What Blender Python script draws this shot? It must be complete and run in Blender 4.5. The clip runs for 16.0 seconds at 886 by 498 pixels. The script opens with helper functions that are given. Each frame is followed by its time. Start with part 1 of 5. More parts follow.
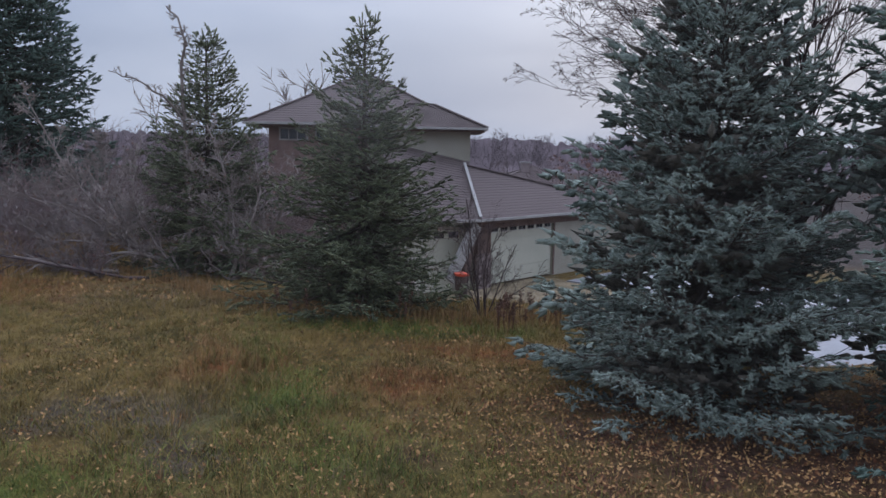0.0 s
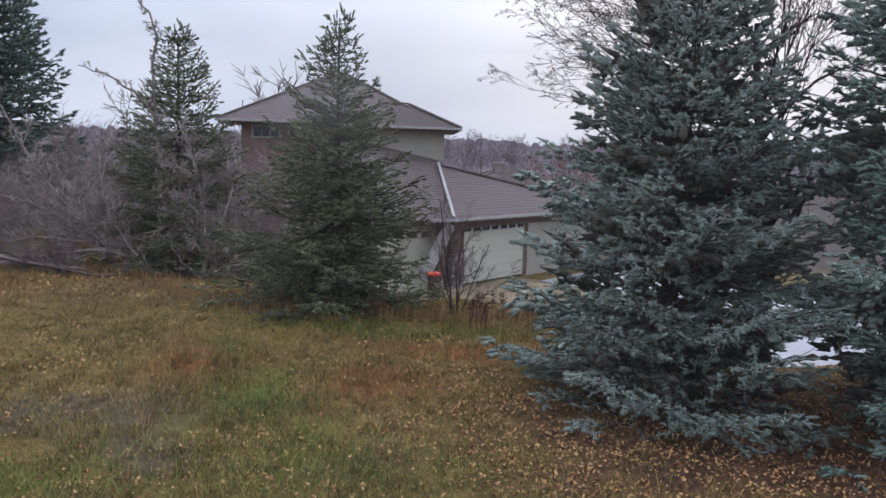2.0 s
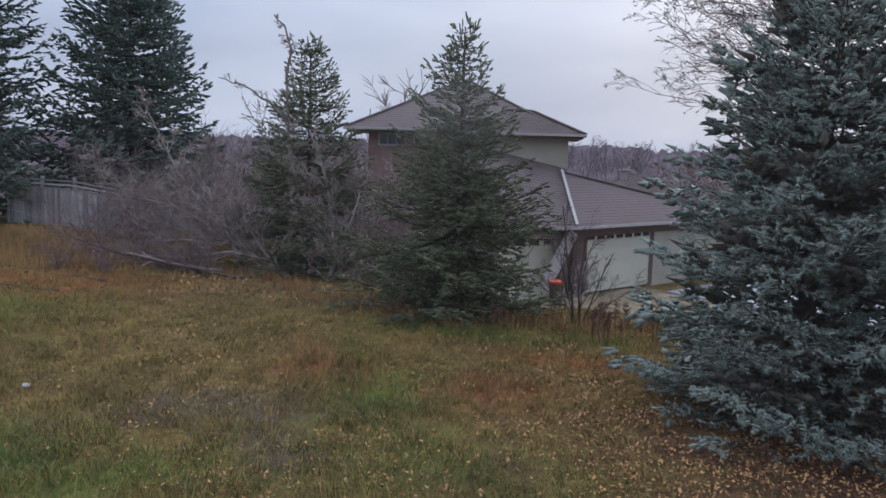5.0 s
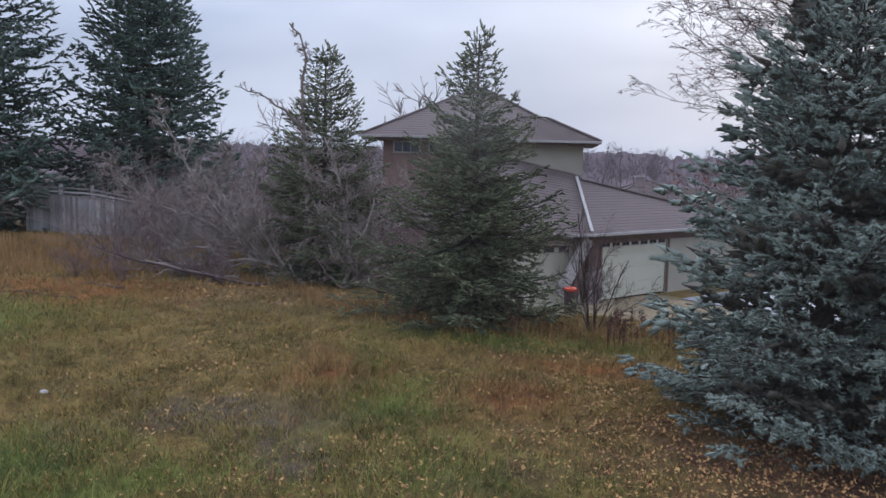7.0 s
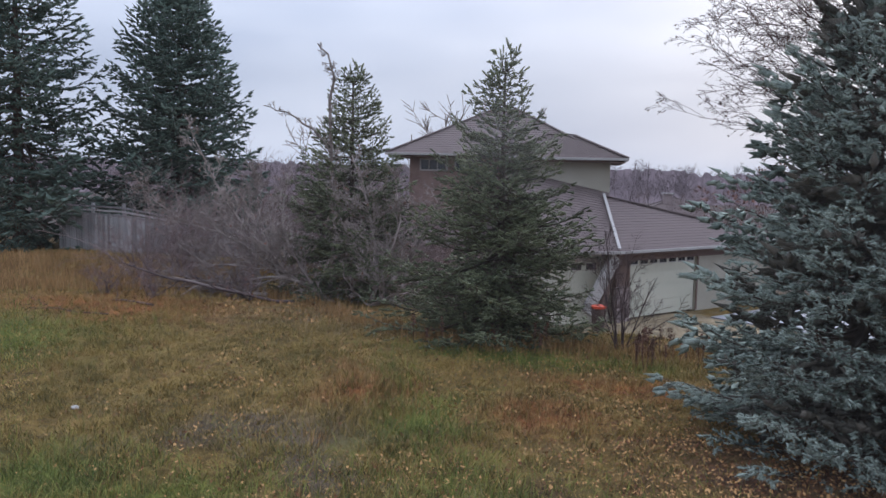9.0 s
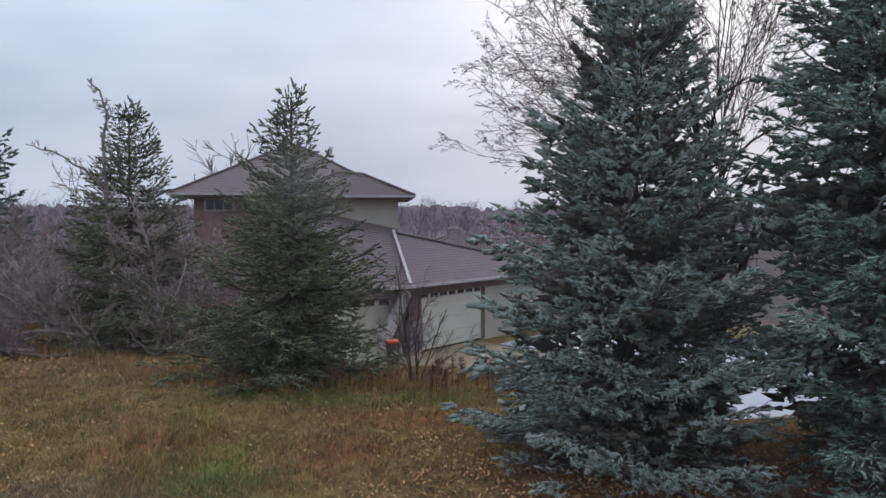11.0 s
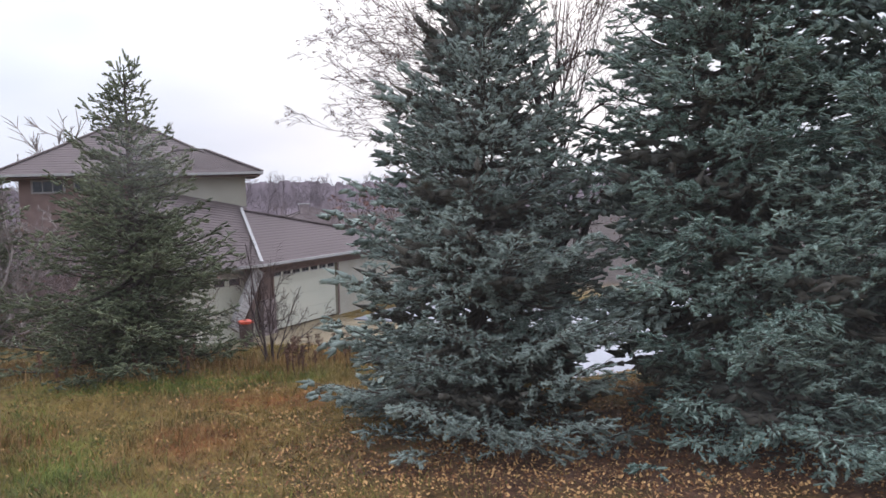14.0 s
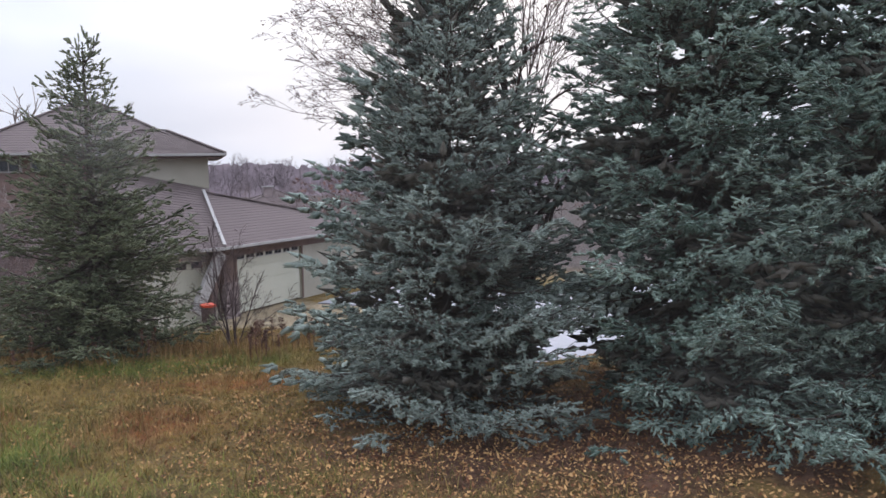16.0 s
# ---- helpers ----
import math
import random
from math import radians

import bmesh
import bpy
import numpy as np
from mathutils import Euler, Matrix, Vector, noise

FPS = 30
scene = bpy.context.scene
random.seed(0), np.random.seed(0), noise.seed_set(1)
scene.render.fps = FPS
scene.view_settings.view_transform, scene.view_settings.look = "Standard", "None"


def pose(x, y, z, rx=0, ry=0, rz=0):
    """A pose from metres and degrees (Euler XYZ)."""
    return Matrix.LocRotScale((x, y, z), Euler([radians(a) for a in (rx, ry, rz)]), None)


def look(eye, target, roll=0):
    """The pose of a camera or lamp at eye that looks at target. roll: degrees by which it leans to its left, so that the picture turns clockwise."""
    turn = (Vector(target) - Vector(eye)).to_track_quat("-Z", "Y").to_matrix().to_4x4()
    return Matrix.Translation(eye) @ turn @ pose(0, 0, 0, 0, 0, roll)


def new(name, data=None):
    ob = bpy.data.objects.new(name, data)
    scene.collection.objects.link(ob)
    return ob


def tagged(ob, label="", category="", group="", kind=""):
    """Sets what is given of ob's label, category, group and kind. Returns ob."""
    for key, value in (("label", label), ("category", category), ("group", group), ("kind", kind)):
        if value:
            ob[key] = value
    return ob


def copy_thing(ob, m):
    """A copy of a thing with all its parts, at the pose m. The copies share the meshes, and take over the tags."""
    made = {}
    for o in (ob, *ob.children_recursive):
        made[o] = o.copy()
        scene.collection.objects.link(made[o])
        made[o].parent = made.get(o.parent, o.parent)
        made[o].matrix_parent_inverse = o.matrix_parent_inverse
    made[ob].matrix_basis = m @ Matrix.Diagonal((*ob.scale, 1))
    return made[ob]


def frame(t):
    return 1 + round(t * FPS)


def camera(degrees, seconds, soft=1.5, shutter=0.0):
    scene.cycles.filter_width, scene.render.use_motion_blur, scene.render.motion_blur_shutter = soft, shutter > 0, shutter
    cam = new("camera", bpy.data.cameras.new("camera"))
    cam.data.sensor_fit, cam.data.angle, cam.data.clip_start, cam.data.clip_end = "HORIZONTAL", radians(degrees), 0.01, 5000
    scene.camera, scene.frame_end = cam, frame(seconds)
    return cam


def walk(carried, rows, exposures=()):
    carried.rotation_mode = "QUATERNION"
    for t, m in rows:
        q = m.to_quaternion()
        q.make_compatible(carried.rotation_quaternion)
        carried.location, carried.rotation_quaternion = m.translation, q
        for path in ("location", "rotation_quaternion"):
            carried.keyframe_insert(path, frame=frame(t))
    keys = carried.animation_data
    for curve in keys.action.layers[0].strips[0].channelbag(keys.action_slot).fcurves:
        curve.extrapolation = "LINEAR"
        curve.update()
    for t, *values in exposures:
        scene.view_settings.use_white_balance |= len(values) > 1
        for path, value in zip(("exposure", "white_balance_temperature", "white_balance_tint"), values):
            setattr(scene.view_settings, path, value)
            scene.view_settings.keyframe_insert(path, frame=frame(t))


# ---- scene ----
cam = camera(57.52, 16.0)
PATH = [
    (0, 0.0, 0.09, 3.0, 83.0, -1.09, 0.13),
    (0.5, 0.0, 0.09, 3.0, 83.04, -1.24, -1.4),
    (1, 0.0, 0.09, 3.0, 83.06, -1.27, -2.03),
    (1.5, 0.0, 0.09, 3.0, 83.09, -1.37, -2.09),
    (2, 0.0, 0.09, 3.0, 83.02, -1.77, -1.71),
    (2.5, 0.0, 0.09, 3.0, 83.01, -1.8, -1.31),
    (3, 0.0, 0.09, 3.0, 82.97, -1.56, 0.82),
    (3.5, 0.0, 0.09, 3.0, 83.08, -1.45, 4.64),
    (4, 0.0, 0.09, 3.0, 83.13, -1.6, 5.88),
    (6.5, 0.0, 0.09, 3.0, 83.62, -1.42, 7.98),
    (7, 0.0, 0.09, 3.0, 83.74, -1.45, 7.99),
    (7.5, 0.0, 0.09, 3.0, 83.84, -1.58, 8.06),
    (8, 0.0, 0.09, 3.0, 83.88, -1.76, 8.34),
    (8.2, 0.0, 0.09, 3.0, 83.86, -1.79, 8.71),
    (10.3, 0.0, 0.0, 3.0, 87.94, -0.82, 10.66),
    (10.5, 0.0, -0.02, 3.0, 88.08, -0.25, 6.24),
    (11, 0.0, 0.02, 3.0, 87.77, 0.08, -4.94),
    (11.5, 0.0, 0.02, 3.0, 87.7, -0.09, -10.18),
    (12, 0.0, 0.02, 3.0, 87.6, -0.24, -13.62),
    (12.5, 0.0, 0.02, 3.0, 87.74, -0.07, -14.39),
    (13, 0.0, 0.02, 3.0, 87.65, 0.57, -14.62),
    (13.5, 0.0, 0.02, 3.0, 87.27, 1.2, -15.22),
    (14, 0.0, 0.02, 3.0, 85.75, 1.69, -15.47),
    (14.5, 0.0, 0.02, 3.0, 85.78, 1.9, -15.71),
    (15, 0.0, 0.02, 3.0, 85.58, 1.89, -16.84),
    (15.5, 0.0, 0.02, 3.0, 85.11, 1.61, -17.87),
    (16, 0.0, 0.02, 3.0, 84.59, 1.03, -17.91),
]
EXPOSURES = [(0.0, -0.25, 6050, 12), (0.7, -0.05, 6200, 12), (1.5, 0.22, 6350, 12), (2.0, 0.22, 6350, 12), (2.5, 0.0, 6250, 12), (3.0, -0.18, 6100, 12), (3.5, -0.25, 6050, 12), (4.2, -0.2, 6100, 12), (6.3, 0.1, 6150, 12), (8.2, 0.1, 6200, 12), (10.3, 0.25, 6350, 12), (10.6, 0.2, 6350, 12), (11.0, -0.02, 6350, 12), (12.0, 0.2, 6400, 12), (12.5, 0.22, 6450, 12), (13.0, 0.12, 6450, 13), (13.5, 0.1, 6450, 13), (14.0, 0.58, 6650, 12), (14.5, 0.52, 6650, 12), (15.0, 0.46, 6650, 12), (16.0, 0.5, 6650, 12)]
walk(cam, [(t, pose(x, y, z, rx, ry, rz)) for t, x, y, z, rx, ry, rz in PATH], EXPOSURES)

# ---- overcast sky and weak, wide sun ----
world = bpy.data.worlds.new("overcast_sky")
scene.world = world
world.use_nodes = True
wn, wl = world.node_tree.nodes, world.node_tree.links
sky = wn.new("ShaderNodeTexSky")
sky.sky_type, sky.sun_disc = "NISHITA", False
sky.sun_elevation, sky.sun_rotation = radians(22), radians(20)
sky.air_density, sky.dust_density = 1.0, 4.0
coord = wn.new("ShaderNodeTexCoord")
stretch = wn.new("ShaderNodeMapping")
stretch.inputs["Scale"].default_value = (1.2, 1.2, 4.5)
clouds = wn.new("ShaderNodeTexNoise")
clouds.inputs["Scale"].default_value, clouds.inputs["Detail"].default_value = 2.2, 4.0
shade = wn.new("ShaderNodeValToRGB")
shade.color_ramp.elements[0].position, shade.color_ramp.elements[0].color = 0.3, (4.3, 5.0, 6.5, 1)
shade.color_ramp.elements[1].position, shade.color_ramp.elements[1].color = 0.7, (6.3, 6.9, 8.2, 1)
cover = wn.new("ShaderNodeMix")
cover.data_type = "RGBA"
cover.inputs["Factor"].default_value = 0.93
wl.new(coord.outputs["Generated"], stretch.inputs["Vector"])
wl.new(stretch.outputs["Vector"], clouds.inputs["Vector"])
wl.new(clouds.outputs["Fac"], shade.inputs["Fac"])
wl.new(sky.outputs["Color"], cover.inputs["A"])
wl.new(shade.outputs["Color"], cover.inputs["B"])
split = wn.new("ShaderNodeSeparateXYZ")
wl.new(coord.outputs["Generated"], split.inputs["Vector"])
zenith = wn.new("ShaderNodeMapRange")  # an overcast sky is about three times as bright overhead as at the horizon
zenith.inputs["From Min"].default_value, zenith.inputs["From Max"].default_value = 0.12, 1.0
zenith.inputs["To Min"].default_value, zenith.inputs["To Max"].default_value = 1.0, 3.0
wl.new(split.outputs["Z"], zenith.inputs["Value"])
lift = wn.new("ShaderNodeVectorMath")
lift.operation = "SCALE"
wl.new(cover.outputs["Result"], lift.inputs[0])
wl.new(zenith.outputs["Result"], lift.inputs["Scale"])
wl.new(lift.outputs["Vector"], wn["Background"].inputs["Color"])
wn["Background"].inputs["Strength"].default_value = 0.1
sun = new("sun", bpy.data.lights.new("sun", "SUN"))
sun.data.energy, sun.data.angle, sun.data.color = 0.5, radians(40), (1.0, 0.96, 0.9)
sun.matrix_world = look((0, 0, 40), (14, -36, 0)) @ pose(0, 0, 0)


# ---- materials ----
def material(name, dark, light, scale=8.0, fine=60.0, rough=0.8, bump=0.3, metal=0.0, per_object=0.0, per_island=0.0, wave=None, coords="Object", spec=0.3):
    m = bpy.data.materials.new(name)
    m.use_nodes = True
    n, l = m.node_tree.nodes, m.node_tree.links
    b = n["Principled BSDF"]
    tc = n.new("ShaderNodeTexCoord")
    big, small = n.new("ShaderNodeTexNoise"), n.new("ShaderNodeTexNoise")
    big.inputs["Scale"].default_value, big.inputs["Detail"].default_value = scale, 3
    small.inputs["Scale"].default_value, small.inputs["Detail"].default_value = fine, 2
    if coords == "World":
        g = n.new("ShaderNodeNewGeometry")
        source = g.outputs["Position"]
    else:
        source = tc.outputs["Object"]
    mp = n.new("ShaderNodeMapping")
    if wave:
        mp.inputs["Scale"].default_value = wave
    l.new(source, mp.inputs["Vector"])
    l.new(mp.outputs["Vector"], big.inputs["Vector"])
    l.new(mp.outputs["Vector"], small.inputs["Vector"])
    add = n.new("ShaderNodeMath")
    add.operation = "ADD"
    half = n.new("ShaderNodeMath")
    half.operation = "MULTIPLY_ADD"
    half.inputs[1].default_value, half.inputs[2].default_value = 0.5, -0.25
    l.new(small.outputs["Fac"], half.inputs[0])
    l.new(big.outputs["Fac"], add.inputs[0])
    l.new(half.outputs[0], add.inputs[1])
    last = add.outputs[0]
    for amount, kind in ((per_object, "ShaderNodeObjectInfo"), (per_island, "ShaderNodeNewGeometry")):
        if amount:
            r = n.new(kind)
            k = n.new("ShaderNodeMath")
            k.operation = "MULTIPLY_ADD"
            k.inputs[1].default_value, k.inputs[2].default_value = amount, -amount / 2
            l.new(r.outputs["Random" if kind.endswith("Info") else "Random Per Island"], k.inputs[0])
            s = n.new("ShaderNodeMath")
            l.new(last, s.inputs[0])
            l.new(k.outputs[0], s.inputs[1])
            last = s.outputs[0]
    ramp = n.new("ShaderNodeValToRGB")
    ramp.color_ramp.elements[0].position, ramp.color_ramp.elements[0].color = 0.25, (*dark, 1)
    ramp.color_ramp.elements[1].position, ramp.color_ramp.elements[1].color = 0.75, (*light, 1)
    l.new(last, ramp.inputs["Fac"])
    l.new(ramp.outputs["Color"], b.inputs["Base Color"])
    b.inputs["Roughness"].default_value, b.inputs["Metallic"].default_value = rough, metal
    b.inputs["Specular IOR Level"].default_value = spec
    if bump:
        bp = n.new("ShaderNodeBump")
        bp.inputs["Strength"].default_value, bp.inputs["Distance"].default_value = bump, 0.01
        l.new(small.outputs["Fac"], bp.inputs["Height"])
        l.new(bp.outputs["Normal"], b.inputs["Normal"])
    return m


def ground_material():
    """Late-autumn lawn: olive turf with straw, rust and green patches and leaf litter below the spruces."""
    m = bpy.data.materials.new("autumn_lawn")
    m.use_nodes = True
    n, l = m.node_tree.nodes, m.node_tree.links
    b = n["Principled BSDF"]
    pos = n.new("ShaderNodeNewGeometry").outputs["Position"]

    def noise_at(scale, detail=4):
        t = n.new("ShaderNodeTexNoise")
        t.inputs["Scale"].default_value, t.inputs["Detail"].default_value = scale, detail
        l.new(pos, t.inputs["Vector"])
        return t.outputs["Fac"]

    def calc(op, a, c, clamp=False):
        k = n.new("ShaderNodeMath")
        k.operation, k.use_clamp = op, clamp
        for i, v in enumerate((a, c)):
            if isinstance(v, (int, float)):
                k.inputs[i].default_value = v
            else:
                l.new(v, k.inputs[i])
        return k.outputs[0]

    def blend(f, a, c):
        k = n.new("ShaderNodeMix")
        k.data_type = "RGBA"
        for s, v in ((k.inputs["Factor"], f), (k.inputs["A"], a), (k.inputs["B"], c)):
            if isinstance(v, tuple):
                s.default_value = (*v, 1)
            else:
                l.new(v, s)
        return k.outputs["Result"]

    wobble = noise_at(1.1, 5)

    def patch(x, y, rx, ry, turn, soft=0.9):
        mp = n.new("ShaderNodeMapping")
        mp.vector_type = "TEXTURE"
        mp.inputs["Location"].default_value = (x, y, 0)
        mp.inputs["Rotation"].default_value = (0, 0, radians(turn))
        mp.inputs["Scale"].default_value = (rx, ry, 1000)
        l.new(pos, mp.inputs["Vector"])
        d = n.new("ShaderNodeVectorMath")
        d.operation = "LENGTH"
        l.new(mp.outputs["Vector"], d.inputs[0])
        edge = calc("ADD", d.outputs["Value"], calc("MULTIPLY", calc("SUBTRACT", wobble, 0.5), 2.2))
        return calc("MULTIPLY", calc("SUBTRACT", 1.25, edge), 1 / soft, True)

    fine, mid, grit = noise_at(38, 5), noise_at(5, 5), noise_at(130, 3)
    turf = blend(mid, (0.075, 0.057, 0.015), (0.215, 0.13, 0.04))
    turf = blend(calc("MULTIPLY", calc("SUBTRACT", fine, 0.42), 3, True), turf, (0.22, 0.145, 0.052))
    green = blend(fine, (0.05, 0.068, 0.012), (0.15, 0.165, 0.034))
    rust = blend(fine, (0.13, 0.045, 0.015), (0.3, 0.115, 0.035))
    litter = blend(fine, (0.06, 0.032, 0.02), (0.18, 0.092, 0.055))
    straw = blend(fine, (0.085, 0.056, 0.024), (0.2, 0.128, 0.055))
    grey = blend(fine, (0.065, 0.048, 0.032), (0.17, 0.125, 0.085))
    sand = blend(mid, (0.25, 0.19, 0.12), (0.34, 0.27, 0.175))
    far_lawn = blend(mid, (0.12, 0.11, 0.045), (0.19, 0.16, 0.075))
    c = blend(patch(-1.95, 9.9, 0.42, 2.0, -24), turf, green)
    c = blend(patch(-5.4, 6.6, 2.4, 1.2, 0), c, green)
    c = blend(patch(-1.2, 7.4, 2.4, 1.1, 0, 2.0), c, green)
    c = blend(patch(-11.0, 12.2, 2.6, 3.0, 0), c, green)
    c = blend(patch(-0.6, 13.5, 2.4, 0.5, -5), c, green)
    c = blend(patch(-0.4, 10.2, 0.85, 0.75, 20), c, rust)
    c = blend(patch(0.5, 12.2, 1.6, 0.6, 0), c, rust)
    c = blend(patch(-2.8, 10.5, 0.9, 0.5, 50), c, rust)
    c = blend(patch(-9.8, 16.2, 4.6, 1.5, -10), c, rust)
    c = blend(patch(-3.6, 8.6, 1.5, 0.6, 18), c, grey)
    c = blend(patch(-2.6, 7.8, 0.9, 0.5, -25), c, grey)
    c = blend(patch(-5.6, 15.8, 2.4, 1.3, 0), c, straw)
    c = blend(patch(5.2, 8.0, 4.6, 2.3, -8, 0.6), c, litter)
    c = blend(patch(4.2, 25.6, 7.6, 5.6, -35, 0.4), c, sand)
    c = blend(patch(17.0, 27.0, 9.0, 5.0, 0, 0.5), c, far_lawn)
    mottle = calc("MAXIMUM", 0.28, calc("ADD", -0.68, calc("MULTIPLY", calc("ADD", noise_at(2.3, 6), noise_at(9, 5)), 1.55)))
    away = n.new("ShaderNodeVectorMath")
    away.operation = "LENGTH"
    l.new(pos, away.inputs[0])
    c = blend(calc("MULTIPLY", calc("SUBTRACT", away.outputs["Value"], 36), 0.15, True), c, blend(mid, (0.06, 0.048, 0.042), (0.12, 0.095, 0.085)))
    tone = n.new("ShaderNodeVectorMath")
    tone.operation = "SCALE"
    l.new(c, tone.inputs[0])
    l.new(mottle, tone.inputs["Scale"])
    l.new(tone.outputs["Vector"], b.inputs["Base Color"])
    b.inputs["Roughness"].default_value = 0.95
    b.inputs["Specular IOR Level"].default_value = 0.15
    bp = n.new("ShaderNodeBump")
    bp.inputs["Strength"].default_value, bp.inputs["Distance"].default_value = 0.8, 0.03
    l.new(calc("ADD", fine, calc("MULTIPLY", grit, 0.5)), bp.inputs["Height"])
    l.new(bp.outputs["Normal"], b.inputs["Normal"])
    return m


LAWN = ground_material()
BARK = material("spruce_bark", (0.035, 0.026, 0.022), (0.10, 0.075, 0.06), 6, 70, 0.9, 0.6, per_object=0.2)
BLUE_NEEDLE = material("blue_spruce_needles", (0.1, 0.126, 0.108), (0.34, 0.395, 0.345), 1.6, 25, 0.85, 0, per_object=0.45, per_island=0.6, spec=0.1)
TEAL_NEEDLE = material("teal_spruce_needles", (0.085, 0.128, 0.102), (0.315, 0.4, 0.335), 1.6, 25, 0.85, 0, per_object=0.45, per_island=0.6, spec=0.1)
# dead brown inner needles; the crown's inner shade is also put into their colour
DEAD_SHADED_NEEDLE = material("shaded_inner_needles", (0.05, 0.048, 0.038), (0.12, 0.105, 0.083), 1.6, 25, 0.8, 0, per_object=0.3, per_island=0.4)
GREEN_NEEDLE = material("dark_spruce_needles", (0.06, 0.072, 0.038), (0.185, 0.2, 0.112), 1.6, 25, 0.75, 0, per_object=0.4, per_island=0.5)
FAR_NEEDLE = material("far_spruce_needles", (0.045, 0.072, 0.056), (0.14, 0.185, 0.145), 1.6, 25, 0.75, 0, per_object=0.4, per_island=0.5)
GREY_TWIG = material("bare_grey_bark", (0.14, 0.112, 0.1), (0.36, 0.3, 0.27), 4, 50, 0.9, 0.3, per_object=0.3)
PURPLE_TWIG = material("bare_purple_bark", (0.11, 0.08, 0.077), (0.26, 0.19, 0.18), 4, 50, 0.9, 0, per_object=0.5)
DARK_TWIG = material("dark_shrub_bark", (0.05, 0.036, 0.036), (0.13, 0.092, 0.088), 4, 50, 0.9, 0)
BIRCH_TWIG = material("birch_twig_bark", (0.035, 0.02, 0.02), (0.09, 0.055, 0.05), 4, 50, 0.9, 0.2)
RUSSET = material("russet_dry_leaves", (0.09, 0.035, 0.025), (0.25, 0.11, 0.075), 2, 30, 0.8, 0, per_island=0.6)
DRY_LEAF = material("fallen_leaf", (0.14, 0.05, 0.018), (0.5, 0.28, 0.11), 0.7, 30, 0.75, 0, per_island=0.9)
BIRCH_LEAF = material("withered_birch_leaf", (0.08, 0.045, 0.035), (0.2, 0.12, 0.08), 2, 30, 0.8, 0, per_island=0.6)
TURF_BLADE = material("olive_grass_blade", (0.078, 0.068, 0.015), (0.33, 0.225, 0.068), 0.8, 3, 0.8, 0, per_island=0.8, coords="World")
GREEN_BLADE = material("green_grass_blade", (0.065, 0.095, 0.016), (0.25, 0.25, 0.056), 0.8, 3, 0.8, 0, per_island=0.55, coords="World")
RUST_BLADE = material("rust_grass_blade", (0.16, 0.085, 0.032), (0.42, 0.25, 0.105), 0.8, 3, 0.8, 0, per_island=0.55, coords="World")
STRAW_BLADE = material("straw_grass_blade", (0.14, 0.105, 0.055), (0.3, 0.22, 0.12), 0.8, 3, 0.8, 0, per_island=0.55, coords="World")
WEED = material("dead_weed_stalk", (0.06, 0.03, 0.022), (0.19, 0.1, 0.07), 6, 40, 0.9, 0, per_object=0.4)
FAR_TWIG = material("far_bare_twigs", (0.1, 0.08, 0.085), (0.2, 0.16, 0.165), 0.3, 2, 0.9, 0, per_island=0.5, coords="World")
WOODED = material("wooded_hillside", (0.09, 0.068, 0.075), (0.2, 0.155, 0.165), 0.25, 1.2, 0.95, 0, wave=(1, 1, 0.18), coords="World")
SHINGLE = material("grey_brown_asphalt_shingle", (0.085, 0.064, 0.06), (0.15, 0.116, 0.11), 3, 60, 0.95, 0.5, per_object=0.5)
STUCCO = material("beige_stucco", (0.3, 0.275, 0.22), (0.38, 0.35, 0.29), 1.2, 90, 0.95, 0.4)
BROWN_WALL = material("red_brown_siding", (0.17, 0.11, 0.095), (0.27, 0.185, 0.16), 3, 40, 0.9, 0.3)
STONE = material("stacked_grey_red_stone", (0.12, 0.085, 0.08), (0.3, 0.24, 0.23), 5, 50, 0.9, 0.5, per_object=0.7)
TRIM = material("off_white_metal_trim", (0.3, 0.28, 0.265), (0.4, 0.375, 0.355), 2, 30, 0.5, 0.05)
FASCIA = material("brown_painted_fascia", (0.1, 0.065, 0.055), (0.17, 0.11, 0.09), 3, 40, 0.7, 0.1)
DOOR_PAINT = material("cream_garage_door_paint", (0.46, 0.45, 0.36), (0.53, 0.51, 0.42), 1.0, 20, 0.5, 0.05)
DARK_GLASS = material("dark_window_glass", (0.015, 0.017, 0.02), (0.03, 0.032, 0.036), 2, 10, 0.08, 0, spec=0.5)
CONCRETE = material("pale_wet_concrete", (0.22, 0.22, 0.24), (0.31, 0.31, 0.34), 0.6, 20, 0.45, 0.1, spec=0.4)
FENCE_WOOD = material("weathered_grey_fence_wood", (0.16, 0.15, 0.15), (0.36, 0.345, 0.34), 3, 40, 0.9, 0.4, per_object=0.6, wave=(6, 6, 0.6))
RED = material("red_plastic", (0.4, 0.04, 0.02), (0.5, 0.07, 0.03), 2, 20, 0.4, 0)
BIN_BROWN = material("brown_plastic", (0.07, 0.048, 0.042), (0.11, 0.075, 0.068), 2, 20, 0.6, 0)
WINDOW_WOOD = material("varnished_orange_wood", (0.16, 0.055, 0.015), (0.34, 0.13, 0.035), 3, 30, 0.4, 0.1, wave=(12, 12, 0.7))
VINYL = material("grey_white_vinyl", (0.42, 0.43, 0.45), (0.5, 0.51, 0.53), 2, 20, 0.5, 0)
GASKET = material("dark_rubber_gasket", (0.02, 0.022, 0.028), (0.045, 0.05, 0.06), 4, 30, 0.7, 0)
PLASTER = material("white_room_plaster", (0.6, 0.58, 0.55), (0.7, 0.68, 0.64), 1, 40, 0.95, 0.1)
ROOM_FLOOR = material("brown_room_floor", (0.16, 0.1, 0.06), (0.26, 0.17, 0.1), 2, 30, 0.6, 0.1, wave=(1, 8, 1))
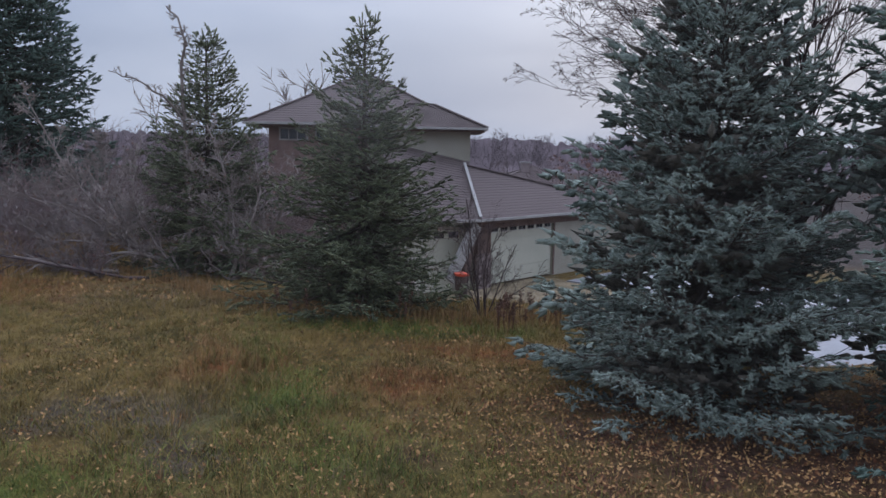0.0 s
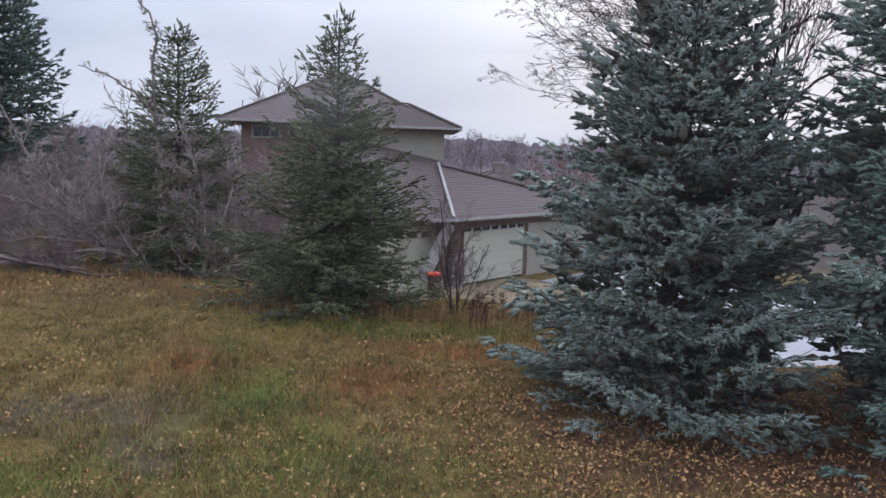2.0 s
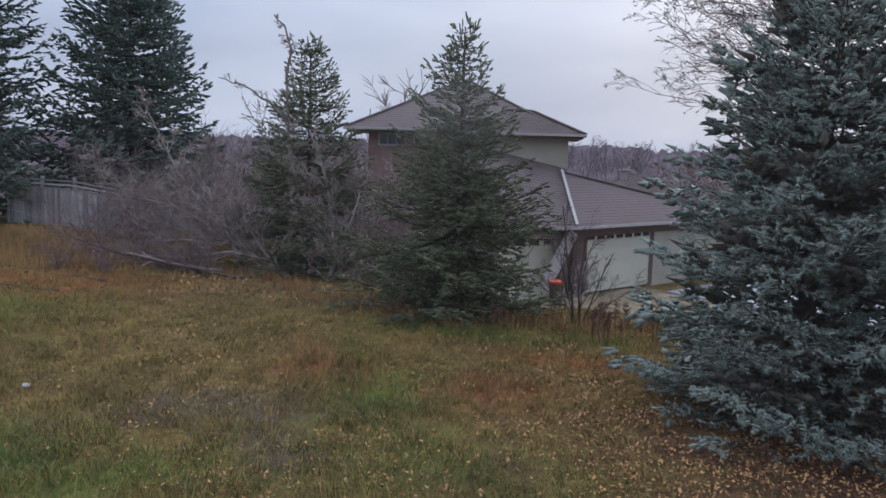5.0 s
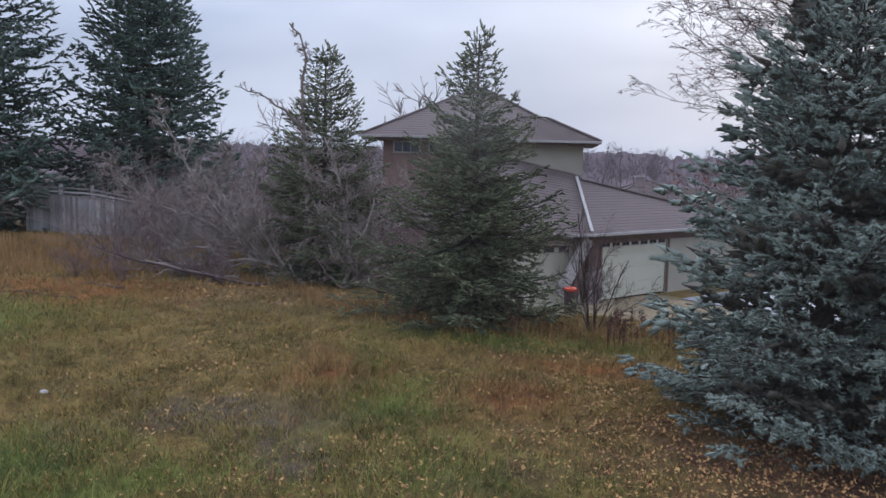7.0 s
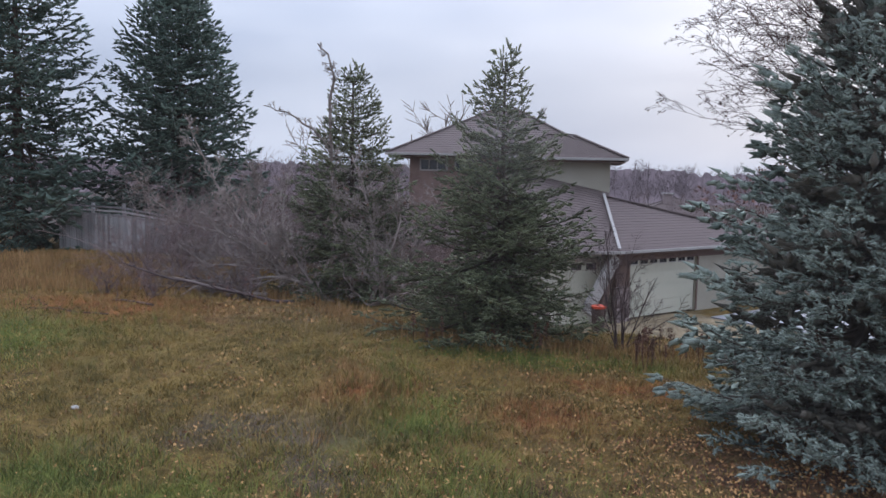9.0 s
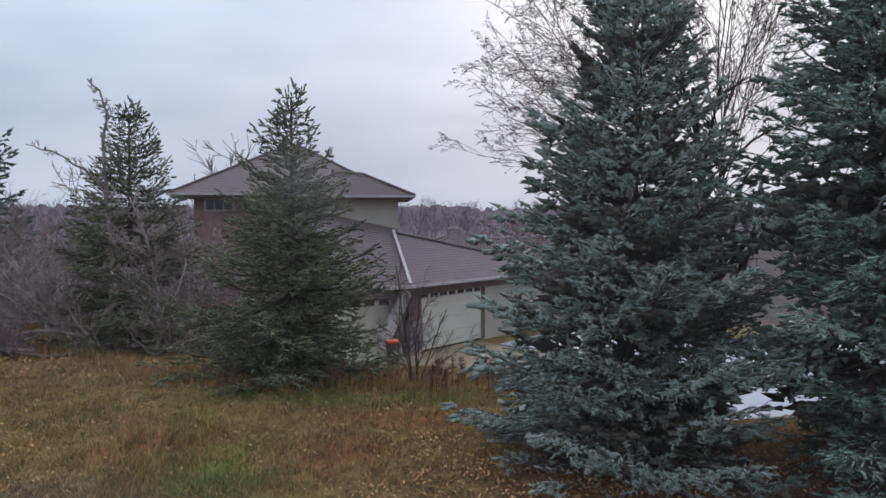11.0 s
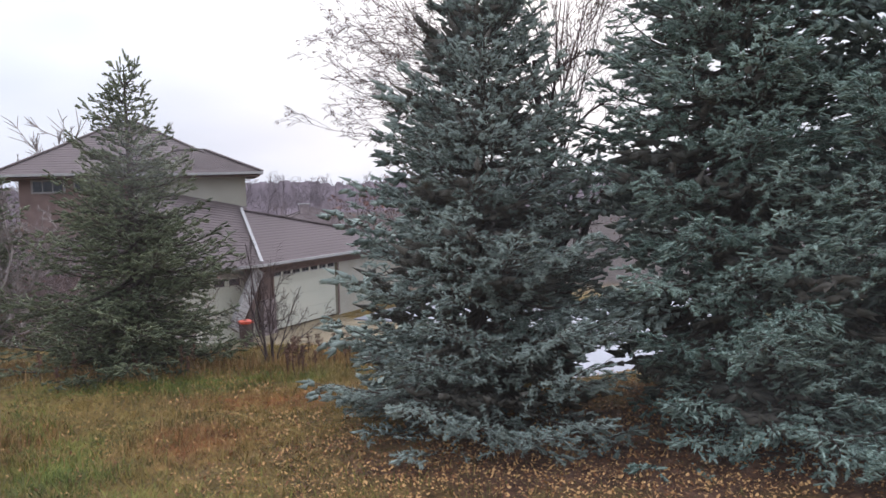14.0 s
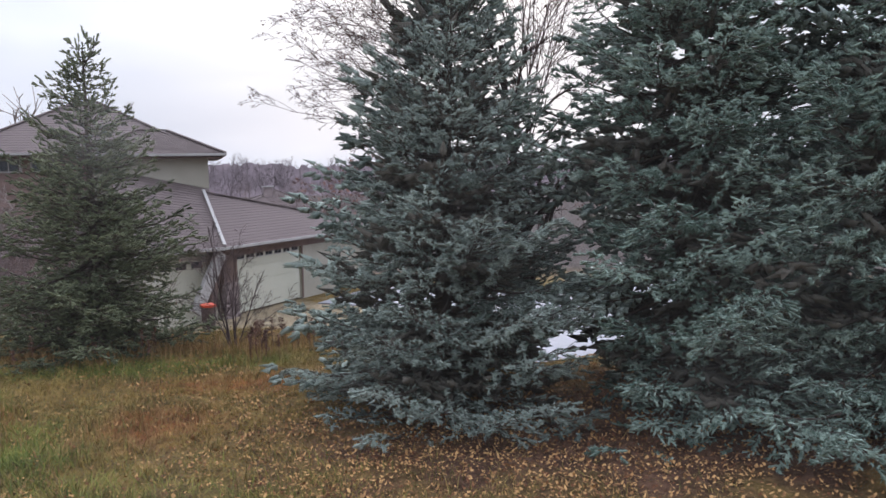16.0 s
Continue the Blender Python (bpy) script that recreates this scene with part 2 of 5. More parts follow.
PALE_STONE = material("pale_stone", (0.28, 0.27, 0.25), (0.42, 0.4, 0.37), 9, 60, 0.9, 0.3)


SMEAR_AT = (-0.025, 0.3185, 3.015)


def pane_material():
    """Clear window glass with a thin, uneven film of dust and two smudges."""
    m = bpy.data.materials.new("dusty_window_glass")
    m.use_nodes = True
    n, l = m.node_tree.nodes, m.node_tree.links
    n.remove(n["Principled BSDF"])
    clear, dust, gloss = n.new("ShaderNodeBsdfTransparent"), n.new("ShaderNodeBsdfTranslucent"), n.new("ShaderNodeBsdfGlossy")
    dust.inputs["Color"].default_value = (0.8, 0.8, 0.82, 1)
    gloss.inputs["Roughness"].default_value = 0.02
    film = n.new("ShaderNodeTexNoise")
    film.inputs["Scale"].default_value, film.inputs["Detail"].default_value = 7.0, 3.0
    l.new(n.new("ShaderNodeTexCoord").outputs["Object"], film.inputs["Vector"])
    amount = n.new("ShaderNodeMapRange")
    amount.inputs["From Min"].default_value, amount.inputs["From Max"].default_value = 0.3, 0.75
    amount.inputs["To Min"].default_value, amount.inputs["To Max"].default_value = 0.006, 0.02
    l.new(film.outputs["Fac"], amount.inputs["Value"])
    smear = n.new("ShaderNodeMapping")  # a greasy smear where someone leaned at the pane
    smear.vector_type = "TEXTURE"
    smear.inputs["Location"].default_value, smear.inputs["Scale"].default_value = SMEAR_AT, (0.034, 1.0, 0.03)
    ball = n.new("ShaderNodeTexGradient")
    ball.gradient_type = "QUADRATIC_SPHERE"
    l.new(n["Texture Coordinate"].outputs["Object"], smear.inputs["Vector"])
    l.new(smear.outputs["Vector"], ball.inputs["Vector"])
    both = n.new("ShaderNodeMath")
    both.operation = "MULTIPLY_ADD"
    both.inputs[1].default_value = 0.09
    l.new(ball.outputs["Fac"], both.inputs[0])
    l.new(amount.outputs["Result"], both.inputs[2])
    dusty, glazed = n.new("ShaderNodeMixShader"), n.new("ShaderNodeMixShader")
    l.new(both.outputs[0], dusty.inputs["Fac"])
    l.new(clear.outputs[0], dusty.inputs[1])
    l.new(dust.outputs[0], dusty.inputs[2])
    glazed.inputs["Fac"].default_value = 0.03
    l.new(dusty.outputs[0], glazed.inputs[1])
    l.new(gloss.outputs[0], glazed.inputs[2])
    l.new(glazed.outputs[0], n["Material Output"].inputs["Surface"])
    return m


PANE = pane_material()


# ---- building blocks ----
def mesh(name, verts, faces, mats, index=None, smooth=False):
    me = bpy.data.meshes.new(name)
    me.from_pydata(verts.tolist() if hasattr(verts, "tolist") else verts, [], faces.tolist() if hasattr(faces, "tolist") else faces)
    for m in mats if isinstance(mats, (list, tuple)) else [mats]:
        me.materials.append(m)
    if index is not None:
        me.polygons.foreach_set("material_index", np.asarray(index, dtype=np.int32))
    if smooth:
        me.polygons.foreach_set("use_smooth", np.ones(len(me.polygons), dtype=bool))
    me.update()
    return me


def part(name, me, parent=None, m=None, label=""):
    ob = new(name, me)
    if parent is not None:
        ob.parent = parent
    if m is not None:
        ob.matrix_basis = m
    return tagged(ob, label) if label else ob


def thing(name, m, label, category, group="", kind=""):
    ob = new(name)
    ob.empty_display_size = 0.2
    ob.matrix_basis = m
    return tagged(ob, label, category, group, kind)


def boxes(*rows):
    """Axis-aligned boxes (x0, x1, y0, y1, z0, z1) as verts and quads."""
    v, f = [], []
    for x0, x1, y0, y1, z0, z1 in rows:
        k = len(v)
        v += [(x, y, z) for z in (z0, z1) for x, y in ((x0, y0), (x1, y0), (x1, y1), (x0, y1))]
        f += [(k + a, k + b, k + c, k + d) for a, b, c, d in ((3, 2, 1, 0), (4, 5, 6, 7), (0, 1, 5, 4), (1, 2, 6, 5), (2, 3, 7, 6), (3, 0, 4, 7))]
    return v, f


def block(name, rows, mat, bevel=0.0):
    v, f = boxes(*rows)
    if not bevel:
        return mesh(name, v, f, mat)
    bm = bmesh.new()
    vs = [bm.verts.new(c) for c in v]
    for q in f:
        bm.faces.new([vs[i] for i in q])
    bmesh.ops.bevel(bm, geom=bm.edges[:], offset=bevel, segments=2, affect="EDGES")
    me = bpy.data.meshes.new(name)
    bm.to_mesh(me)
    bm.free()
    me.materials.append(mat)
    return me


def tubes(lines, sides=5):
    """Tapered tubes along polylines [(points, r0, r1)]: verts and faces."""
    V, F, k = [], [], 0
    for pts, r0, r1 in lines:
        pts = np.asarray(pts, dtype=float)
        n = len(pts)
        tan = np.gradient(pts, axis=0)
        tan /= np.linalg.norm(tan, axis=1)[:, None] + 1e-9
        ref = np.array([0.31, 0.17, 0.93]) if abs(tan[0][2]) < 0.8 else np.array([0.93, 0.31, 0.1])
        a = np.cross(tan, ref)
        a /= np.linalg.norm(a, axis=1)[:, None] + 1e-9
        c = np.cross(tan, a)
        r = np.linspace(r0, r1, n)[:, None]
        ring = [pts + r * (a * np.cos(w) + c * np.sin(w)) for w in np.arange(sides) * 2 * np.pi / sides]
        V.append(np.stack(ring, 1).reshape(-1, 3))
        i, j = np.meshgrid(np.arange(n - 1), np.arange(sides), indexing="ij")
        p, q = k + i * sides + j, k + i * sides + (j + 1) % sides
        F.append(np.stack([p, q, q + sides, p + sides], -1).reshape(-1, 4))
        k += n * sides
    return np.concatenate(V), np.concatenate(F)


def ground_z(x, y):
    """Lawn level with its swells, the bank down to the drive, the hill with the far woods."""
    x, y = np.asarray(x, dtype=float), np.asarray(y, dtype=float)
    edge = 15.2 + np.clip((-2.2 - x) * 1.5, 0, 22) - 1.2 * np.clip((x - 1) / 3, 0, 1) - 3.2 * np.clip((x - 3.2) / 2, 0, 1)
    s = np.clip((y - edge) / (8.0 - 2.0 * np.clip((x - 3.2) / 2, 0, 1)), 0, 1)
    z = -2.0 * s * s * (3 - 2 * s)
    lawn = np.clip(1 - s, 0, 1) * np.clip((y - 4) / 4, 0, 1)
    z = z + 0.10 * np.sin(x * 0.55 + 1.0) * np.sin(y * 0.42) * lawn
    # low swell left of the green hollow, a second one with the rust-coloured grass
    near = np.clip((y - 5) / 2, 0, 1) * (np.hypot(x, y) < 26)
    z = z + near * (0.16 * np.exp(-((x + 3.6) / 1.6) ** 2 - ((y - 10.8) / 1.5) ** 2) - 0.10 * np.exp(-((x + 1.9 - (y - 10) * 0.25) / 0.5) ** 2 - ((y - 10.2) / 2.4) ** 2) + 0.10 * np.exp(-((x + 0.2) / 1.0) ** 2 - ((y - 10.4) / 1.2) ** 2))
    tuft = np.sin(x * 5.1 + 1.7 * np.sin(y * 2.3)) * np.sin(y * 4.4 + 1.9 * np.sin(x * 2.7 + 1)) + 0.6 * np.sin(x * 11.3 + 2.1 * np.sin(y * 6.1 + 2)) * np.sin(y * 9.7 + 1.6 * np.sin(x * 5.9))
    z = z + near * 0.022 * tuft
    far = np.clip((np.hypot(x, y) - 60) / 90, 0, 1)
    return z + far * far * (3 - 2 * far) * 1.5


# ---- ground ----
def build_ground():
    xs = np.concatenate([-np.geomspace(900, 26, 26), np.arange(-25, -9, 0.3), np.arange(-9, 8, 0.13), np.arange(8, 22.1, 0.3), np.geomspace(23, 900, 26)])
    ys = np.concatenate([-np.geomspace(900, 6, 20), np.arange(-5, 5, 0.3), np.arange(5, 17, 0.13), np.arange(17, 34, 0.3), np.geomspace(35, 1500, 34)])
    X, Y = np.meshgrid(xs, ys, indexing="ij")
    Z = ground_z(X, Y)
    ripple = np.random.default_rng(3).normal(0, 0.012, X.shape) * (np.hypot(X, Y) < 30)
    v = np.stack([X, Y, Z + ripple], -1).reshape(-1, 3)
    i, j = np.meshgrid(np.arange(len(xs) - 1), np.arange(len(ys) - 1), indexing="ij")
    k = i * len(ys) + j
    f = np.stack([k, k + len(ys), k + len(ys) + 1, k + 1], -1).reshape(-1, 4)
    tagged(new("ground", mesh("ground", v, f, LAWN, smooth=True)), "autumn lawn with straw, rust and green patches sloping to a drive", "ground", kind="structure")


build_ground()


def build_drive():
    """Pale concrete apron in front of the garage door and the drive that crosses below the bank, in slabs."""
    drive = thing("pavement", pose(0, 0, 0), "pale wet concrete drive below the grassy bank", "drive", kind="structure")
    along, out = Vector((0.669, 0.743, 0)), Vector((0.743, -0.669, 0))
    corner = Vector((1.31, 28.4, 0))
    spans = [(4.4 + 2.6 * a, 2.6, 0.8 + 2.75 * b, 2.75) for a in range(2) for b in range(3)] + [(-3.0 + 3.0 * a, 3.0, 9.05 + 3.0 * b, 3.0) for a in range(6) for b in range(2)]
    for u0, du, w0, dw in spans:
        v = []
        for u, w in ((0, 0), (0.99, 0), (0.99, 0.99), (0, 0.99)):
            p = corner + along * (u0 + u * du) + out * (w0 + w * dw)
            v.append((p.x, p.y, max(float(ground_z(p.x, p.y)), -2.0) + 0.05))
        v += [(x, y, z - 0.15) for x, y, z in v]
        f = [(0, 3, 2, 1), (4, 5, 6, 7), (0, 1, 5, 4), (1, 2, 6, 5), (2, 3, 7, 6), (3, 0, 4, 7)]
        part("slab", mesh("slab", v, f, CONCRETE), drive)


build_drive()


# ---- spruces ----
def shoots(B, D, L, R, count, rng):
    """Needled shoots: a blunt finger-like core and a brush of needles. Verts and triangles."""
    n = len(B)
    D = D / np.linalg.norm(D, axis=1)[:, None]
    ref = np.where(np.abs(D[:, 2:3]) < 0.9, np.array([[0.0, 0.0, 1.0]]), np.array([[1.0, 0.0, 0.0]]))
    S = np.cross(D, ref)
    S /= np.linalg.norm(S, axis=1)[:, None]
    U = np.cross(S, D)
    L, R = L[:, None], R[:, None]
    turn = [(math.cos(w), math.sin(w)) for w in (0.5, 2.6, 4.7)]
    if not count:  # far off: a plain pointed tuft
        core = np.stack([B + (S * c + U * s) * R * 0.8 for c, s in turn] + [B + D * L], 1)
        tri = np.array([[0, 1, 3], [1, 2, 3], [2, 0, 3]])
        return core.reshape(-1, 3), (np.arange(n)[:, None, None] * 4 + tri[None]).reshape(-1, 3)
    high = B + D * L * 0.86
    core = np.stack([B + (S * c + U * s) * R * 0.32 for c, s in turn] + [high + (S * c + U * s) * R * 0.38 for c, s in turn] + [B + D * L], 1)
    tri = np.array([[0, 1, 4], [0, 4, 3], [1, 2, 5], [1, 5, 4], [2, 0, 3], [2, 3, 5], [3, 4, 6], [4, 5, 6], [5, 3, 6]])
    t = rng.uniform(0.05, 1.0, (n, count, 1))
    w = rng.uniform(0, 2 * np.pi, (n, count, 1))
    out = S[:, None] * np.cos(w) + U[:, None] * np.sin(w)
    side = np.cross(out, D[:, None])
    p = B[:, None] + D[:, None] * L[:, None] * t
    reach = R[:, None] * rng.uniform(0.85, 1.25, (n, count, 1))
    tip = p + out * reach + D[:, None] * reach * rng.uniform(0.25, 0.9, (n, count, 1))
    wide = R[:, None] * 0.12
    V = [core.reshape(-1, 3), np.stack([p - side * wide, p + side * wide, tip], 2).reshape(-1, 3)]
    F = [(np.arange(n)[:, None, None] * 7 + tri[None]).reshape(-1, 3), 7 * n + np.arange(n * count * 3).reshape(-1, 3)]
    return np.concatenate(V), np.concatenate(F)


def bough_mesh(length, seed, count, needle, step, size, rise, hang, tuft=1, stout=0.26, inner=0.3, bare=0.22):
    """One spruce bough growing along +x, with side branches in a flat fan and needled shoots."""
    rng = np.random.default_rng(seed)
    lines, B, D, L = [], [], [], []

    def axis_point(s):
        return np.array([s * length, 0.05 * length * math.sin(3 * s + seed), length * (-0.20 * math.sin(2.6 * s) * hang + rise * s * s)])

    lines.append(([axis_point(s) for s in np.linspace(0, 1, 8)], 0.006 + 0.011 * length, 0.004))
    s = 0.10
    while s < 0.985:
        for side in (-1, 1):
            if rng.random() < 0.12:
                continue
            reach = min(0.62, (0.10 + 0.42 * length * (1 - s) ** 0.75 * min(1, 0.35 + s * 1.6))) * rng.uniform(0.65, 1.15)
            p = axis_point(s)
            angle = radians(rng.uniform(42, 68)) * side
            d = np.array([math.cos(angle), math.sin(angle), rng.uniform(-0.42, 0.3) * (0.6 + 0.6 * hang)])
            d /= np.linalg.norm(d)
            pts = [p + d * reach * q + np.array([0.12 * q * q * reach, 0, (0.16 * q * q - 0.1 * q * hang) * reach]) for q in np.linspace(0, 1, 4)]
            lines.append((pts, 0.0055, 0.003))
            green_from = bare if s > inner else 0.62 + 0.5 * (inner - s)
            if s < inner - 0.08 and rng.random() < 0.45:
                continue
            q = green_from * rng.uniform(0.7, 1.2)
            flip = 1
            while q < 1.0:
                base = p + d * reach * q + np.array([0.12 * q * q * reach, 0, (0.16 * q * q - 0.1 * q * hang) * reach])
                turn = radians(rng.uniform(28, 62)) * flip
                e = np.array([d[0] * math.cos(turn) - d[1] * math.sin(turn), d[0] * math.sin(turn) + d[1] * math.cos(turn), d[2] + rng.uniform(-0.1, 0.65) - 0.5 * max(0, hang - 1)])
                B.append(base)
                D.append(e)
                L.append(size * rng.uniform(0.75, 1.3))
                flip = -flip
                q += step * rng.uniform(0.7, 1.2) / max(reach, 0.12)
            for _ in range(tuft):
                B.append(pts[-1] - d * reach * rng.uniform(0, 0.3))
                D.append(d + np.array([0.3, 0, 0.3 - 0.2 * hang]) + rng.normal(0, 0.27, 3))
                L.append(size * rng.uniform(0.8, 1.25))
        if s > inner:
            B.append(axis_point(s))
            D.append(np.array([0.9, rng.uniform(-0.4, 0.4), rng.uniform(0.2, 0.9)]))
            L.append(size * rng.uniform(0.8, 1.2))
        s += step * 1.45 / length * rng.uniform(0.8, 1.2)
    B.append(axis_point(1.0))
    D.append(np.array([1, 0, 0.3]))
    L.append(size * 1.5)
    L = np.array(L)
    v1, f1 = tubes(lines, 4)
    v2, f2 = shoots(np.array(B), np.array(D), L, np.full(len(L), size * stout) * (0.8 + 0.4 * rng.random(len(L))), count, rng)
    faces = f1.tolist() + (f2 + len(v1)).tolist()
    return mesh("bough", np.concatenate([v1, v2]), faces, [BARK, needle], [0] * len(f1) + [1] * len(f2), smooth=True)


CLASSES = (0.35, 0.65, 1.0, 1.4, 1.85, 2.4, 3.1)
made_boughs = {}


def bough_for(kind, length, pick):
    settings = {"blue": (11, BLUE_NEEDLE, 0.072, 0.07, 0.26, 0.5, 4, 0.46, 0.40), "teal": (10, TEAL_NEEDLE, 0.078, 0.078, 0.2, 0.8, 4, 0.45, 0.40), "green": (3, GREEN_NEEDLE, 0.088, 0.085, 0.12, 1.0, 3, 0.46, 0.15),
                "far": (0, FAR_NEEDLE, 0.15, 0.17, 0.12, 1.0, 3, 0.34, 0.2), "rear": (0, BLUE_NEEDLE, 0.12, 0.13, 0.16, 0.55, 4, 0.45, 0.3), "inner": (0, DEAD_SHADED_NEEDLE, 0.13, 0.16, 0.1, 0.8, 3, 0.4, 0.1)}
    size = min(CLASSES, key=lambda c: abs(math.log(c / length)))
    key = (kind, size, pick % 3)
    if key not in made_boughs:
        count, needle, step, shoot, rise, hang, tuft, stout, inner = settings[kind]
        made_boughs[key] = bough_mesh(size, 11 + 7 * (pick % 3) + int(size * 100), count, needle, step, shoot, rise, hang, tuft, stout, inner)
    return made_boughs[key], length / size


def spruce(name, x, y, height, radius, kind, label, seed, group, skirt=0.2, power=0.85, gap=0.27, per=8, lean=(0.0, 0.0), lobes=0.16, behind=None, thin_top=0.0, trunk=0.0, fill=0.0, open_side=None, leaders=1):
    """A spruce: tapered trunk and tiers of boughs. behind: the kind of bough for the side turned from the open lawn."""
    rng = random.Random(seed)
    z0 = float(ground_z(x, y))
    tree = thing(name, pose(x, y, z0), label, "tree", group)
    bow = [(lean[0] * q * q * height, lean[1] * q * q * height, q * height) for q in np.linspace(0, 1, 12)]
    bow[0] = (bow[0][0], bow[0][1], -0.15)
    wide = trunk or 0.016 * height + 0.02
    v, f = tubes([(bow, wide, 0.012)], 10)
    part("trunk", mesh("trunk", v, f, BARK, smooth=True), tree)
    z = skirt
    lobe = [rng.uniform(-1, 1) for _ in range(12)]
    while z < height - 0.12:
        u = (z - skirt) / (height - skirt)
        r = radius * (1 - u) ** power * min(1.0, 0.93 + 1.2 * u) + 0.10
        n = max(4, round(per * (0.55 + 0.45 * min(1, r / 1.2)) * (1 - thin_top * u)))
        first = rng.uniform(0, 6.283)
        for i in range(n):
            a = first + 6.283 * i / n + rng.uniform(-0.28, 0.28)
            w = a / 6.283 % 1 * 12
            swell = lobe[int(w)] * (1 - w % 1) + lobe[(int(w) + 1) % 12] * (w % 1)
            length = r * (1 + lobes * swell + (rng.uniform(-0.45, -0.15) if rng.random() < 0.3 else rng.uniform(-0.1, 0.14)))
            zz = z + rng.uniform(-0.1, 0.1)
            if open_side is not None and zz < 1.45 and abs((a - radians(open_side) + math.pi) % (2 * math.pi) - math.pi) < 0.55:
                length *= 0.4  # thinned out beside its neighbour
            q = zz / height
            pitch = (-18 if kind == "teal" else -12) + 50 * u ** 1.2 + rng.uniform(-7, 7)
            use = behind if behind and (math.sin(a) > 0.3 or (x > 8 and math.cos(a) > 0.55)) else kind
            me, k = bough_for(use, length, rng.randrange(3))
            m = pose(lean[0] * q * q * height, lean[1] * q * q * height, zz, 0, -pitch, math.degrees(a)) @ Matrix.Diagonal((k, k, k, 1)) @ pose(0, 0, 0, rng.uniform(-18, 18))
            part("bough", me, tree, m)
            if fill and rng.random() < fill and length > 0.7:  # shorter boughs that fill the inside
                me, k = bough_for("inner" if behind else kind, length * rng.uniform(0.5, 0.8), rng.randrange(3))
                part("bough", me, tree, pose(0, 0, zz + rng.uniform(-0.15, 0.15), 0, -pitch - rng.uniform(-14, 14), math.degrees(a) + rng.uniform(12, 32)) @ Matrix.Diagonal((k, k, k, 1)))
        z += gap * (1 - 0.35 * u) * rng.uniform(0.85, 1.15)
    for i in range(leaders - 1):  # upright side leaders below the tip
        a, h = rng.uniform(0, 6.283), rng.uniform(0.5, 1.3)
        me, k = bough_for(kind, 0.5, i)
        part("bough", me, tree, pose(0.22 * h * math.cos(a), 0.22 * h * math.sin(a), height - h - 0.1, 0, -78, math.degrees(a)) @ Matrix.Diagonal((k, k * 0.6, k * 0.6, 1)))
    for i in range(4):
        me, k = bough_for(kind, 0.4 if i else 0.55, i)
        m = pose(lean[0] * height, lean[1] * height, height - 0.32 + 0.02 * i, 0, -(86 if i == 0 else 62), i * 130)
        part("bough", me, tree, m @ Matrix.Diagonal((k, k, k, 1)))
    return tree


spruce("blue_spruce", 3.15, 9.9, 6.9, 2.12, "blue", "dense blue spruce with silvery shoots standing in leaf litter", 5, "blue spruces by the lawn", 0.26, 0.9, 0.31, 10, lean=(0.05, 0.0), lobes=0.22, behind="rear", fill=0.5, open_side=5)
spruce("blue_spruce", 6.0, 8.6, 9.6, 2.55, "teal", "tall teal-green blue spruce with heavy layered boughs", 8, "blue spruces by the lawn", 0.12, 0.82, 0.35, 10, lobes=0.24, behind="rear", fill=0.4, open_side=150)
spruce("blue_spruce", 7.8, 7.0, 9.8, 2.65, "teal", "tall blue spruce beside its neighbour, boughs to the ground", 14, "blue spruces by the lawn", 0.12, 0.82, 0.35, 10, lobes=0.24, behind="rear", fill=0.4)
spruce("spruce", -1.5, 15.2, 5.2, 2.5, "green", "dark green young spruce on the crest of the lawn", 21, "dark spruces", 0.1, 0.97, gap=0.26, per=9, lobes=0.25, thin_top=0.5, fill=0.7, leaders=6)
spruce("spruce", -5.75, 19.8, 5.6, 2.0, "green", "dark spruce half hidden behind bare branches", 33, "dark spruces", 0.3, 0.75, gap=0.3, per=8, lobes=0.25, thin_top=0.3, fill=0.4, leaders=3)
spruce("tall_spruce", -16.6, 31.5, 11.0, 4.6, "far", "broad tall dark spruce behind the wooden fence", 41, "tall spruces by the fence", 0.3, 0.6, gap=0.45, per=9, lobes=0.35, fill=0.4)
spruce("tall_spruce", -21.4, 28.0, 13.5, 4.1, "far", "tall thin spruce with visible trunk by the fence", 47, "tall spruces by the fence", 0.4, 0.5, gap=0.55, per=8, lobes=0.35, fill=0.3)
spruce("tall_spruce", -26.5, 29.5, 12.0, 3.2, "far", "tall dark spruce at the end of the fence", 52, "tall spruces by the fence", 0.3, 0.6, gap=0.75, per=6, lobes=0.25)


